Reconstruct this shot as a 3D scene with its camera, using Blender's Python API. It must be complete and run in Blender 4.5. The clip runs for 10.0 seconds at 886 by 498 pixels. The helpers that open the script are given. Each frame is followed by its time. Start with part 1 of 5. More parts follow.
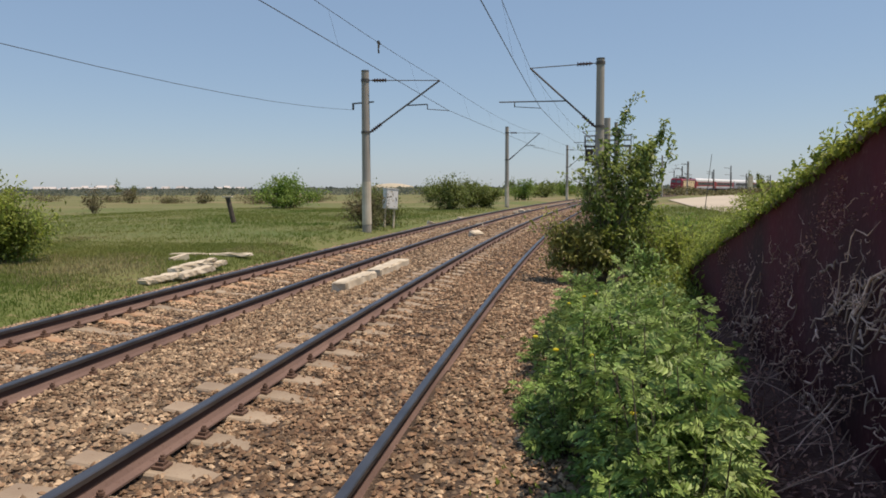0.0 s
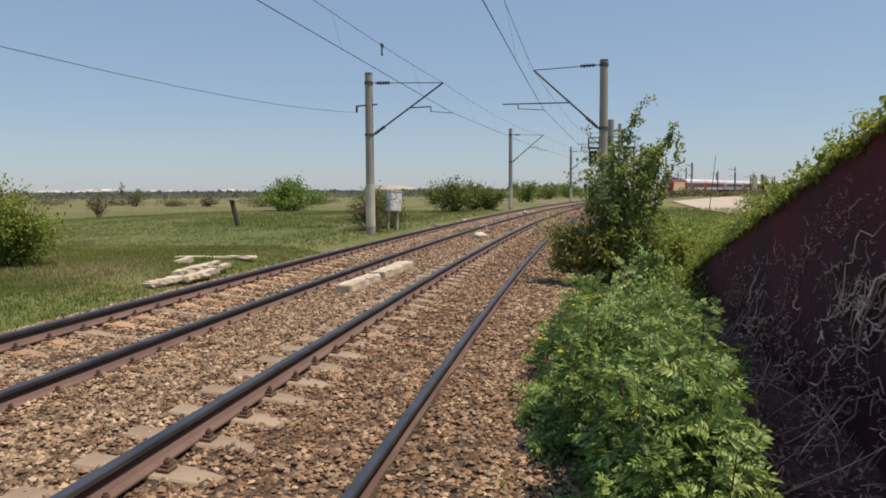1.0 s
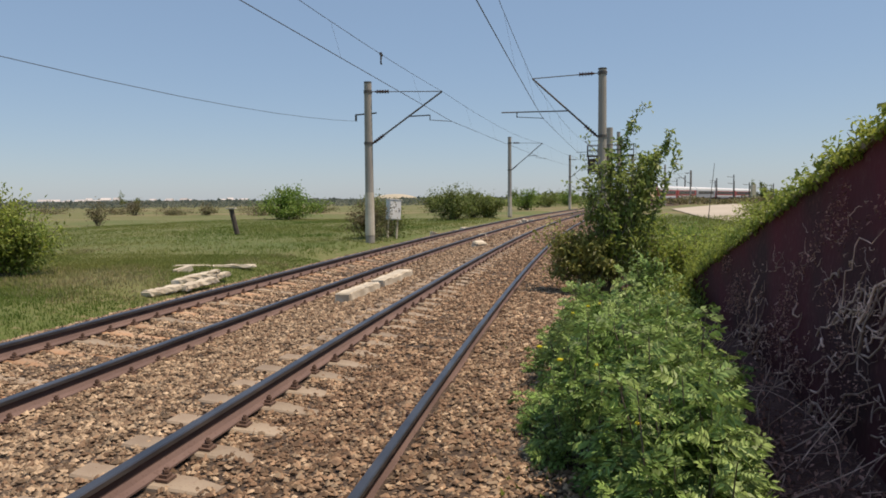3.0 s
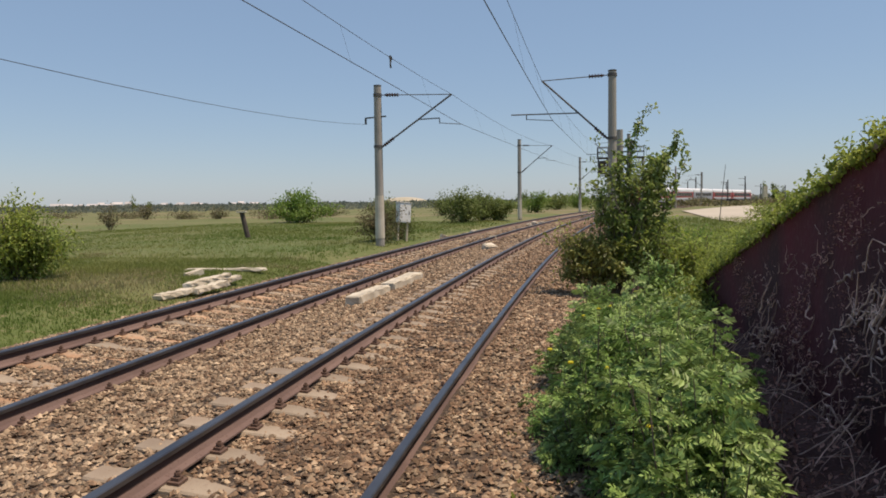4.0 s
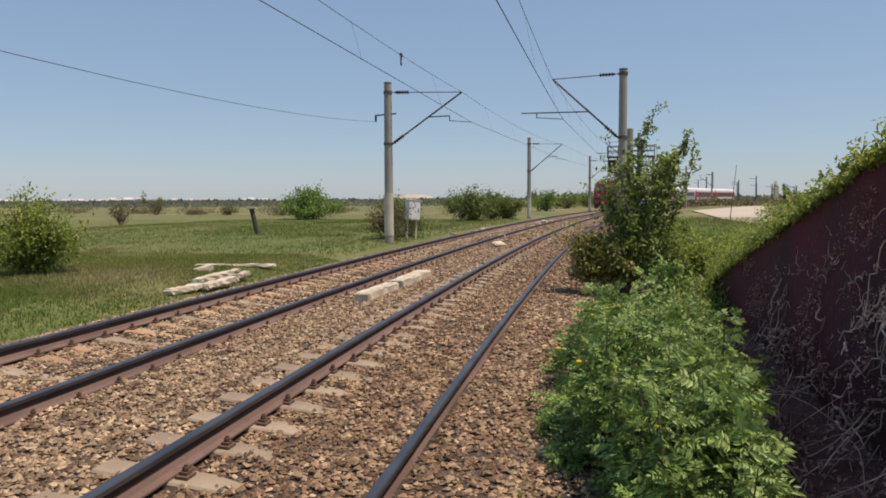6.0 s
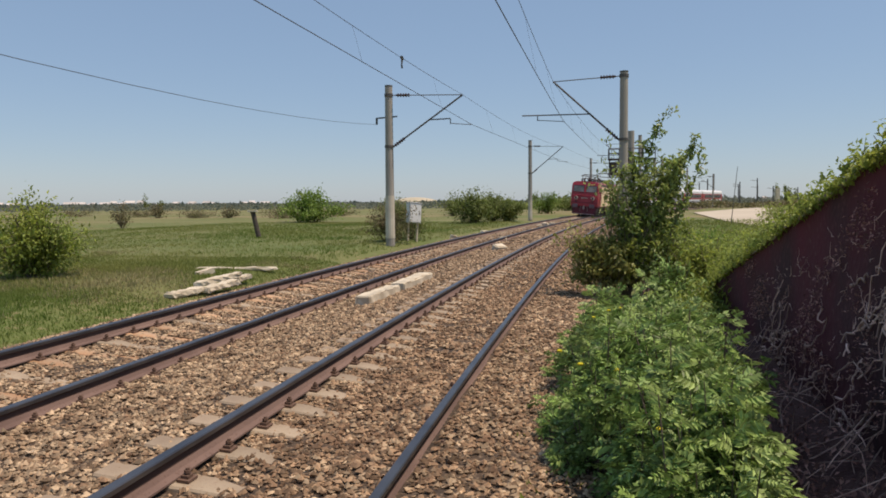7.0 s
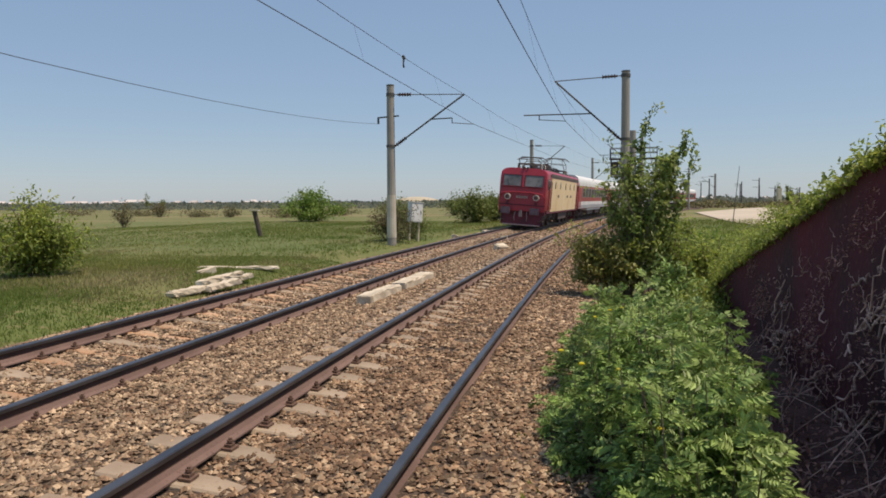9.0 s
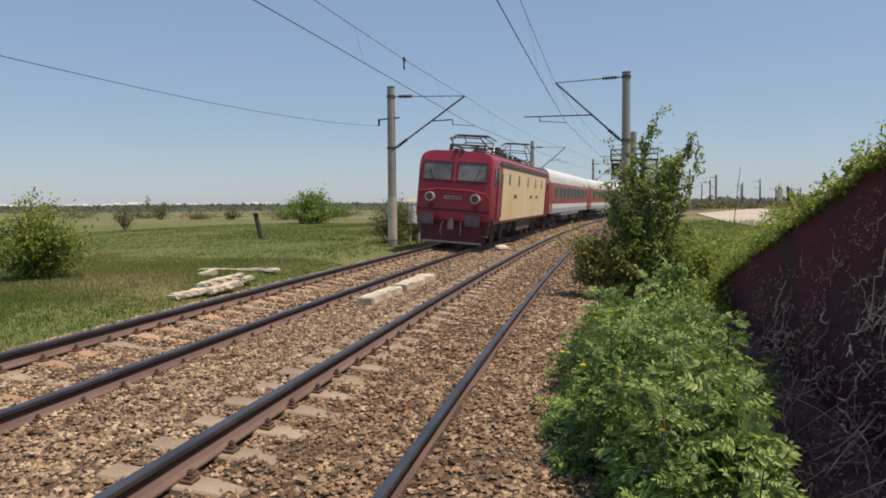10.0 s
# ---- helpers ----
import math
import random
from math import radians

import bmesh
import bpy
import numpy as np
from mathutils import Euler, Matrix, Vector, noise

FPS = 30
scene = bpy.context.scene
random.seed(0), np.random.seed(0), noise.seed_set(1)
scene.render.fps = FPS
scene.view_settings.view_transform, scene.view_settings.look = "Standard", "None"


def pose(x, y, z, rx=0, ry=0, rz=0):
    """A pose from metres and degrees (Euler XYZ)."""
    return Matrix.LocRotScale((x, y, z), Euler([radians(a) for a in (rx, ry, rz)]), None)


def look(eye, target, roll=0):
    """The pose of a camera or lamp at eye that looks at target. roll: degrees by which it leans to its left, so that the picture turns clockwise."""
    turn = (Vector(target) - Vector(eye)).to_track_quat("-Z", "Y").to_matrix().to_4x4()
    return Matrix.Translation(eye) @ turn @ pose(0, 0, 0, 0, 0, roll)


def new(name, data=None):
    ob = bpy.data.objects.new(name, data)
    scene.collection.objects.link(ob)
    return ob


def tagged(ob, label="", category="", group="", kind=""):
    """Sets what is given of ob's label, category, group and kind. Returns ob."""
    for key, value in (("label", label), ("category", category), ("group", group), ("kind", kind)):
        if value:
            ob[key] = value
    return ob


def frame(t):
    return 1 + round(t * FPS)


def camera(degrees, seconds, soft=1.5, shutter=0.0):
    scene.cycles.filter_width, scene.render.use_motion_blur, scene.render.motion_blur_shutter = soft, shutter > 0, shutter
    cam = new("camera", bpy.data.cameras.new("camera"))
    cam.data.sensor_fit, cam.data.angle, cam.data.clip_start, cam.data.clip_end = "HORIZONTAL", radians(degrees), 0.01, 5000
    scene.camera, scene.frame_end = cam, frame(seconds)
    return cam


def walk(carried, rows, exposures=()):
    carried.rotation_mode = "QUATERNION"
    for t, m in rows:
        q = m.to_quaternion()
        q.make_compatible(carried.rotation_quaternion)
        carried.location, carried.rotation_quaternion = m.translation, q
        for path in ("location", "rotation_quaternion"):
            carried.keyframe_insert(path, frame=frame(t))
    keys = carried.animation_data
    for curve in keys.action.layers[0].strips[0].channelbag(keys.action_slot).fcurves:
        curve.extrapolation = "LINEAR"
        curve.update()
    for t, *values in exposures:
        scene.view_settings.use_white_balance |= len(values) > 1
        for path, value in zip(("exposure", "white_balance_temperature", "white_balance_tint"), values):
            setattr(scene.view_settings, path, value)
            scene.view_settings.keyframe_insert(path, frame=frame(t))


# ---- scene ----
# the camera stands still beside the line and is turned by hand
EYE = (0.0, 0.0, 1.797)
TURNS = [(0.0, -0.00, -4.51, 0.23), (0.5, -0.18, -4.45, 0.27), (1.0, 0.30, -4.34, 0.42), (1.5, 0.26, -4.48, 0.33),
         (2.0, -0.27, -4.28, 0.25), (2.5, -0.02, -3.65, 0.47), (2.7, 0.05, -3.71, 0.50), (3.8, 0.93, -3.55, 0.77), (4.0, 1.02, -3.48, 0.79), (4.5, 1.45, -3.72, 0.89),
         (5.0, 1.35, -3.68, 0.68), (5.5, 1.58, -3.54, 0.31), (5.7, 1.64, -3.60, 0.28), (6.8, 1.84, -3.67, 0.43), (7.0, 1.80, -3.44, 0.46), (7.5, 1.93, -3.61, 0.43),
         (8.0, 1.85, -3.50, 0.45), (8.5, 1.85, -3.43, 0.45), (9.0, 1.91, -3.48, 0.38), (9.5, 1.92, -3.49, 0.45),
         (10.0, 1.98, -3.35, 0.52)]
cam = camera(61.8, 10.0, soft=1.75)
walk(cam, [(t, pose(0, 0, 0, 0, 0, yaw) @ pose(EYE[0], EYE[1], EYE[2], 90 + pitch) @ pose(0, 0, 0, 0, 0, -roll))
           for t, yaw, pitch, roll in TURNS], exposures=((0, 0.0, 6900, 15), (10, 0.0, 6900, 15)))

# ---- light: a clear spring noon, the sun high over the right-hand side ----
SUN_WAY = Vector((0.95, -0.24, 2.35)).normalized()
world = bpy.data.worlds.new("sky")
scene.world = world
world.use_nodes = True
wn = world.node_tree.nodes
sky = wn.new("ShaderNodeTexSky")
sky.sky_type = "NISHITA"
sky.sun_disc = False
sky.sun_elevation = math.asin(SUN_WAY.z)
sky.sun_rotation = math.atan2(SUN_WAY.x, SUN_WAY.y)
sky.air_density, sky.dust_density, sky.ozone_density = 1.0, 0.35, 2.0
haze = wn.new("ShaderNodeMix")
haze.data_type = "RGBA"
haze.inputs[0].default_value = 0.5
haze.inputs[7].default_value = (2.58, 4.15, 6.25, 1)
world.node_tree.links.new(sky.outputs[0], haze.inputs[6])
world.node_tree.links.new(haze.outputs[2], wn["Background"].inputs[0])
wn["Background"].inputs[1].default_value = 0.105
sun = new("sun", bpy.data.lights.new("sun", "SUN"))
sun.data.energy, sun.data.angle, sun.data.color = 4.2, radians(0.53), (1.0, 0.88, 0.74)
sun.matrix_world = look(SUN_WAY * 60, (0, 0, 0))


# ---- materials ----
def surf(name, c1, c2, scale=3.0, fine=40.0, rough=0.8, metal=0.0, bump=0.3, depth=0.01, c3=None, spread=0.0, island=False,
         thin=0.0, spec=0.5, coarse_at=(0.35, 0.65), third_at=(0.55, 0.75)):
    """A painted or natural surface: two tones in broad patches, a third in small stains, grain and relief."""
    m = bpy.data.materials.new(name)
    m.use_nodes = True
    nt = m.node_tree
    nd, ln = nt.nodes, nt.links
    b = nd["Principled BSDF"]
    co = nd.new("ShaderNodeTexCoord")
    n1, n2 = nd.new("ShaderNodeTexNoise"), nd.new("ShaderNodeTexNoise")
    for n, sc, det in ((n1, scale, 4.0), (n2, fine, 3.0)):
        n.inputs["Scale"].default_value, n.inputs["Detail"].default_value = sc, det
        ln.new(co.outputs["Object"], n.inputs["Vector"])
    r1 = nd.new("ShaderNodeMapRange")
    r1.inputs[1].default_value, r1.inputs[2].default_value = coarse_at
    ln.new(n1.outputs[0], r1.inputs[0])
    mix = nd.new("ShaderNodeMix")
    mix.data_type = "RGBA"
    mix.inputs[6].default_value, mix.inputs[7].default_value = (*c1, 1), (*c2, 1)
    ln.new(r1.outputs[0], mix.inputs[0])
    col = mix.outputs[2]
    if c3:
        r2 = nd.new("ShaderNodeMapRange")
        r2.inputs[1].default_value, r2.inputs[2].default_value = third_at
        ln.new(n2.outputs[0], r2.inputs[0])
        mx = nd.new("ShaderNodeMix")
        mx.data_type = "RGBA"
        mx.inputs[7].default_value = (*c3, 1)
        ln.new(r2.outputs[0], mx.inputs[0])
        ln.new(col, mx.inputs[6])
        col = mx.outputs[2]
    hs = nd.new("ShaderNodeHueSaturation")
    ln.new(col, hs.inputs["Color"])
    val = nd.new("ShaderNodeMapRange")
    val.inputs[3].default_value, val.inputs[4].default_value = 1 - max(spread, 0.08), 1 + max(spread, 0.08)
    if spread and island:
        ge = nd.new("ShaderNodeNewGeometry")
        ln.new(ge.outputs["Random Per Island"], val.inputs[0])
    elif spread:
        oi = nd.new("ShaderNodeObjectInfo")
        ln.new(oi.outputs["Random"], val.inputs[0])
    else:
        ln.new(n2.outputs[0], val.inputs[0])
    ln.new(val.outputs[0], hs.inputs["Value"])
    col = hs.outputs[0]
    ln.new(col, b.inputs["Base Color"])
    b.inputs["Roughness"].default_value, b.inputs["Metallic"].default_value = rough, metal
    b.inputs["Specular IOR Level"].default_value = spec
    if bump:
        bp = nd.new("ShaderNodeBump")
        bp.inputs["Strength"].default_value, bp.inputs["Distance"].default_value = bump, depth
        ln.new(n2.outputs[0], bp.inputs["Height"])
        ln.new(bp.outputs[0], b.inputs["Normal"])
    if thin:
        tr, ms = nd.new("ShaderNodeBsdfTranslucent"), nd.new("ShaderNodeMixShader")
        ln.new(col, tr.inputs[0])
        ms.inputs[0].default_value = thin
        ln.new(b.outputs[0], ms.inputs[1])
        ln.new(tr.outputs[0], ms.inputs[2])
        ln.new(ms.outputs[0], nd["Material Output"].inputs[0])
    return m


def dry_fields(m, tone, near, far):
    """Lays dry tan stretches over the meadow beyond a ragged line."""
    nd, ln = m.node_tree.nodes, m.node_tree.links
    b = nd["Principled BSDF"]
    had = b.inputs["Base Color"].links[0].from_socket
    co, sep, n = nd.new("ShaderNodeTexCoord"), nd.new("ShaderNodeSeparateXYZ"), nd.new("ShaderNodeTexNoise")
    sc = nd.new("ShaderNodeVectorMath")
    sc.operation = "MULTIPLY"
    sc.inputs[1].default_value = (0.02, 0.07, 0.0)
    ln.new(co.outputs["Object"], sc.inputs[0])
    ln.new(sc.outputs[0], n.inputs["Vector"])
    n.inputs["Scale"].default_value, n.inputs["Detail"].default_value = 1.0, 5.0
    ln.new(co.outputs["Object"], sep.inputs[0])
    away = nd.new("ShaderNodeMapRange")
    away.inputs[1].default_value, away.inputs[2].default_value = near, far
    ln.new(sep.outputs[1], away.inputs[0])
    patch = nd.new("ShaderNodeMapRange")
    patch.inputs[1].default_value, patch.inputs[2].default_value = 0.47, 0.60
    ln.new(n.outputs[0], patch.inputs[0])
    both, mix = nd.new("ShaderNodeMath"), nd.new("ShaderNodeMix")
    both.operation = "MULTIPLY"
    ln.new(away.outputs[0], both.inputs[0])
    ln.new(patch.outputs[0], both.inputs[1])
    mix.data_type = "RGBA"
    mix.inputs[7].default_value = (*tone, 1)
    ln.new(both.outputs[0], mix.inputs[0])
    ln.new(had, mix.inputs[6])
    ln.new(mix.outputs[2], b.inputs["Base Color"])


STONE = surf("ballast_stone", (0.20, 0.128, 0.076), (0.49, 0.36, 0.23), 6.0, 25, 0.95, spread=0.5, island=True, bump=0.4)
DARK_STONE = surf("rust_dusted_stone", (0.155, 0.09, 0.052), (0.38, 0.25, 0.15), 6.0, 25, 0.95, spread=0.5, island=True, bump=0.4)
# bed painted near black for the shade in the gaps between loose stones
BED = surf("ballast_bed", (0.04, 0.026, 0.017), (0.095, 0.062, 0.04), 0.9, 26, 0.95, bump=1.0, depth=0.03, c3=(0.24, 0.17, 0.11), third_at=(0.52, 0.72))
RAIL_TOP = surf("polished_rail_steel", (0.075, 0.078, 0.090), (0.125, 0.127, 0.138), 2, 60, 0.36, 0.7, bump=0.02)
# web darkened for the head's shadow, foot paled for the sun on it
RAIL_SIDE = surf("shade_dark_rusty_steel", (0.045, 0.026, 0.024), (0.08, 0.046, 0.038), 1.5, 45, 0.85, bump=0.2, c3=(0.06, 0.034, 0.028))
RAIL_FOOT = surf("lit_pale_rail_foot", (0.145, 0.092, 0.076), (0.20, 0.13, 0.105), 1.2, 45, 0.9, bump=0.2, c3=(0.11, 0.062, 0.048))
CLIP = surf("rusty_clip", (0.11, 0.065, 0.045), (0.17, 0.10, 0.07), 9, 60, 0.9)
SLEEPER = surf("sleeper_concrete", (0.37, 0.295, 0.21), (0.28, 0.21, 0.145), 2.0, 55, 0.9, c3=(0.24, 0.17, 0.12), spread=0.18, third_at=(0.58, 0.72))
SLEEPER_RUST = surf("rust_stained_sleeper", (0.46, 0.25, 0.125), (0.42, 0.30, 0.20), 2.2, 50, 0.9, c3=(0.25, 0.13, 0.07), spread=0.2)
CONCRETE = surf("pole_concrete", (0.38, 0.35, 0.30), (0.30, 0.275, 0.24), 0.8, 30, 0.9, c3=(0.24, 0.22, 0.19))
POLE_BASE = surf("whitewashed_concrete", (0.62, 0.56, 0.45), (0.50, 0.44, 0.34), 2, 30, 0.9)
PALE_CONCRETE = surf("pale_concrete", (0.68, 0.60, 0.46), (0.52, 0.44, 0.32), 2.0, 35, 0.9, c3=(0.33, 0.26, 0.18), third_at=(0.6, 0.75), depth=0.02)
STEEL = surf("dark_galvanised_steel", (0.085, 0.08, 0.075), (0.13, 0.12, 0.11), 4, 50, 0.65, 0.3)
WIRE = surf("weathered_copper_wire", (0.07, 0.07, 0.075), (0.10, 0.10, 0.10), 2, 30, 0.6, 0.4, bump=0)
PORCELAIN = surf("brown_porcelain", (0.05, 0.03, 0.025), (0.07, 0.04, 0.03), 5, 40, 0.25)
GROUND = surf("meadow_soil_and_grass", (0.092, 0.13, 0.025), (0.15, 0.152, 0.045), 0.16, 5.0, 0.95, bump=0.6, depth=0.06, c3=(0.21, 0.17, 0.08), third_at=(0.54, 0.72))
dry_fields(GROUND, (0.22, 0.175, 0.08), 55.0, 78.0)
GRASS = surf("grass_blades", (0.115, 0.185, 0.028), (0.225, 0.235, 0.06), 0.13, 9, 0.7, bump=0, spread=0.10, island=True, thin=0.4)
DRY_GRASS = surf("dry_grass", (0.33, 0.28, 0.14), (0.25, 0.235, 0.095), 0.6, 9, 0.8, bump=0, spread=0.2, island=True, thin=0.4)
LEAF_FRONT = surf("elder_leaves", (0.150, 0.255, 0.055), (0.325, 0.42, 0.14), 0.9, 14, 0.5, bump=0, spread=0.6, island=True, thin=0.25, spec=0.35)
LEAF_SAPLING = surf("sapling_leaves", (0.22, 0.30, 0.07), (0.34, 0.385, 0.13), 0.9, 14, 0.42, bump=0, spread=0.55, island=True, thin=0.5)
LEAF_DARK = surf("shrub_leaves", (0.14, 0.185, 0.045), (0.21, 0.245, 0.065), 0.9, 10, 0.6, bump=0, spread=0.4, island=True, thin=0.35)
LEAF_OLIVE = surf("olive_leaves", (0.22, 0.235, 0.06), (0.36, 0.35, 0.10), 1.6, 12, 0.5, bump=0, spread=0.32, island=True, thin=0.35)
LEAF_BRIGHT = surf("fresh_green_leaves", (0.145, 0.245, 0.04), (0.22, 0.30, 0.065), 0.7, 8, 0.6, bump=0, spread=0.35, island=True, thin=0.4)
LEAF_YELLOW = surf("yellow_green_leaves", (0.32, 0.365, 0.07), (0.22, 0.29, 0.065), 0.8, 12, 0.55, bump=0, spread=0.45, island=True, thin=0.5)
LEAF_BROWN = surf("budding_brown_twigs", (0.17, 0.13, 0.07), (0.15, 0.16, 0.06), 0.8, 12, 0.8, bump=0, spread=0.35, island=True, thin=0.2)
BARK = surf("bark", (0.11, 0.085, 0.06), (0.17, 0.135, 0.10), 6, 50, 0.95)
DEAD_STEM = surf("dead_vine_stems", (0.84, 0.58, 0.50), (0.42, 0.25, 0.21), 6, 50, 0.9, spread=0.5, island=True)
# soil tone lowered and reddened to carry the shade beside the wall
SOIL = surf("shade_darkened_soil", (0.08, 0.03, 0.028), (0.12, 0.052, 0.045), 2.5, 30, 0.95, bump=0.8, depth=0.03, c3=(0.20, 0.10, 0.085))
DEAD_LEAF = surf("shrivelled_leaves", (0.54, 0.31, 0.26), (0.28, 0.13, 0.11), 3, 30, 0.9, bump=0, spread=0.6, island=True, thin=0.15)
FLOWER = surf("yellow_petals", (0.85, 0.75, 0.03), (0.8, 0.68, 0.03), 20, 60, 0.6, bump=0, thin=0.3)
# wall face: shade put into the base colour, dark and reddened against skylight
WALL_DARK = surf("shade_toned_concrete", (0.150, 0.032, 0.046), (0.072, 0.036, 0.040), 0.55, 14, 0.95, bump=0.6, depth=0.02, c3=(0.17, 0.075, 0.08), third_at=(0.58, 0.8), spec=0.15)
COPING = surf("weathered_coping", (0.27, 0.19, 0.14), (0.20, 0.14, 0.11), 2, 30, 0.9)
SAND = surf("pale_gravel_road", (0.52, 0.45, 0.35), (0.45, 0.385, 0.29), 0.1, 3, 0.95, bump=0.2)
RED = surf("faded_red_paint", (0.42, 0.036, 0.055), (0.32, 0.029, 0.045), 1.1, 20, 0.36, bump=0.06, c3=(0.25, 0.03, 0.04), third_at=(0.6, 0.8))
DARK_RED = surf("grimy_dark_red_paint", (0.165, 0.026, 0.045), (0.10, 0.024, 0.038), 2, 20, 0.7, bump=0.1)
CREAM = surf("faded_cream_paint", (0.88, 0.69, 0.42), (0.82, 0.60, 0.33), 0.5, 12, 0.45, bump=0.06, c3=(0.55, 0.34, 0.16), third_at=(0.55, 0.82))
ROOF_GREY = surf("grimy_loco_roof", (0.10, 0.085, 0.08), (0.15, 0.12, 0.105), 1.5, 20, 0.85)
UNDER = surf("brake_dust_underframe", (0.10, 0.075, 0.068), (0.15, 0.11, 0.095), 3, 30, 0.9)
WHITE_PAINT = surf("white_paint", (0.80, 0.80, 0.78), (0.70, 0.70, 0.68), 1.0, 12, 0.45, bump=0.03)
COACH_RED = surf("coach_red_paint", (0.42, 0.06, 0.06), (0.36, 0.055, 0.055), 0.8, 12, 0.45, bump=0.04)
COACH_GREY = surf("coach_grey_paint", (0.40, 0.42, 0.45), (0.35, 0.36, 0.39), 0.8, 12, 0.45, bump=0.04)
BOX_WHITE = surf("white_cabinet_paint", (0.78, 0.78, 0.74), (0.70, 0.69, 0.65), 1.2, 20, 0.6)
HOSE = surf("dusty_hose", (0.24, 0.19, 0.18), (0.32, 0.25, 0.24), 6, 40, 0.8)
BUFFER_GREY = surf("worn_buffer_steel", (0.20, 0.13, 0.15), (0.13, 0.08, 0.095), 5, 40, 0.6, 0.2)
PLATE = surf("pale_plate", (0.50, 0.36, 0.32), (0.42, 0.29, 0.26), 9, 50, 0.5)
LAMP_RIM = surf("pale_lamp_rim", (0.66, 0.58, 0.50), (0.55, 0.46, 0.40), 9, 50, 0.5)
LAMP_GLASS = surf("lamp_glass", (0.11, 0.045, 0.045), (0.16, 0.07, 0.065), 9, 50, 0.12)
# windscreen base colour raised to grey, painting in a sky reflection
REFLECT_GLASS = surf("reflection_grey_windscreen", (0.10, 0.10, 0.10), (0.21, 0.205, 0.20), 1.4, 8, 0.14, bump=0)
BAND_GREY = surf("grey_window_band", (0.15, 0.14, 0.145), (0.20, 0.18, 0.185), 0.8, 12, 0.4, bump=0.02)
WINDOW = surf("dark_train_glass", (0.055, 0.06, 0.065), (0.10, 0.105, 0.11), 0.6, 5, 0.12, bump=0)
# leaf colour paled towards grey to paint in the haze of distance
FAR_WOOD = surf("haze_greyed_trees", (0.15, 0.175, 0.135), (0.19, 0.205, 0.165), 0.02, 0.3, 0.95, bump=0, spread=0.06, island=True, thin=0.5)
FAR_WALL = surf("distant_wall", (0.72, 0.71, 0.69), (0.55, 0.54, 0.52), 0.05, 1, 0.9, bump=0, spread=0.25)
FAR_ROOF = surf("distant_roof", (0.58, 0.54, 0.50), (0.50, 0.45, 0.42), 0.1, 2, 0.9, bump=0, spread=0.2)
FAR_HILL = surf("ploughed_hill", (0.50, 0.43, 0.32), (0.42, 0.37, 0.26), 0.02, 0.2, 0.95, bump=0)
POST_WOOD = surf("tarred_post", (0.05, 0.042, 0.035), (0.09, 0.07, 0.055), 4, 40, 0.9)


# ---- small builders ----
def part(name, bm, material, parent=None, label=""):
    """Links a bmesh or a mesh as one object under a thing."""
    if isinstance(bm, bmesh.types.BMesh):
        me = bpy.data.meshes.new(name)
        bm.to_mesh(me)
        bm.free()
    else:
        me = bm
    if material and not me.materials:
        me.materials.append(material)
    ob = new(name, me)
    ob.parent = parent
    if label:
        ob["label"] = label
    return ob


def soup(name, verts, faces, smooth=False):
    """A mesh from arrays of points and faces."""
    me = bpy.data.meshes.new(name)
    me.from_pydata(verts, [], faces)
    if smooth:
        me.shade_smooth()
    me.update()
    return me


def box(bm, lo, hi, bevel=0.0, m=None):
    """Adds an upright block between two corners to bm, with its edges worn round."""
    size = [hi[i] - lo[i] for i in range(3)]
    mid = [(hi[i] + lo[i]) / 2 for i in range(3)]
    mat = (m or Matrix()) @ Matrix.Translation(mid) @ Matrix.Diagonal((*size, 1))
    made = bmesh.ops.create_cube(bm, size=1, matrix=mat)
    if bevel:
        edges = list({e for v in made["verts"] for e in v.link_edges})
        bmesh.ops.bevel(bm, geom=edges, offset=bevel, segments=2, affect="EDGES", clamp_overlap=True)
    return bm


def blocks(*boxes, bevel=0.0):
    bm = bmesh.new()
    for lo, hi in boxes:
        box(bm, lo, hi, bevel)
    return bm


def rod(bm, a, b, r1, r2=None, sides=8):
    """Adds a tapered round bar from a to b."""
    a, b = Vector(a), Vector(b)
    way = b - a
    mat = Matrix.Translation((a + b) / 2) @ way.to_track_quat("Z", "Y").to_matrix().to_4x4()
    bmesh.ops.create_cone(bm, cap_ends=True, segments=sides, radius1=r1, radius2=r1 if r2 is None else r2, depth=way.length, matrix=mat)
    return bm


def rods(*bars, sides=8):
    bm = bmesh.new()
    for bar in bars:
        rod(bm, *bar, sides=sides)
    return bm


def tube(points, radii, sides=5):
    """Points and faces of a tube along a bent line."""
    pts = [Vector(p) for p in points]
    verts, faces = [], []
    for i, p in enumerate(pts):
        way = (pts[min(i + 1, len(pts) - 1)] - pts[max(i - 1, 0)]).normalized()
        side = way.cross(Vector((0.31, 0.17, 0.93))).normalized()
        up = way.cross(side)
        for k in range(sides):
            a = 2 * math.pi * k / sides
            verts.append(p + (side * math.cos(a) + up * math.sin(a)) * radii[i])
    for i in range(len(pts) - 1):
        for k in range(sides):
            a, b = i * sides + k, i * sides + (k + 1) % sides
            faces.append((a, b, b + sides, a + sides))
    return verts, faces


def tubes(name, runs, sides=5):
    """One mesh of many tubes: runs of (points, radii)."""
    verts, faces = [], []
    for points, radii in runs:
        v, f = tube(points, radii, sides)
        n = len(verts)
        verts += v
        faces += [tuple(i + n for i in q) for q in f]
    return soup(name, [tuple(v) for v in verts], faces, True)


def empty(name, m=None):
    ob = new(name)
    ob.empty_display_size = 0.2
    if m is not None:
        ob.matrix_world = m
    return ob


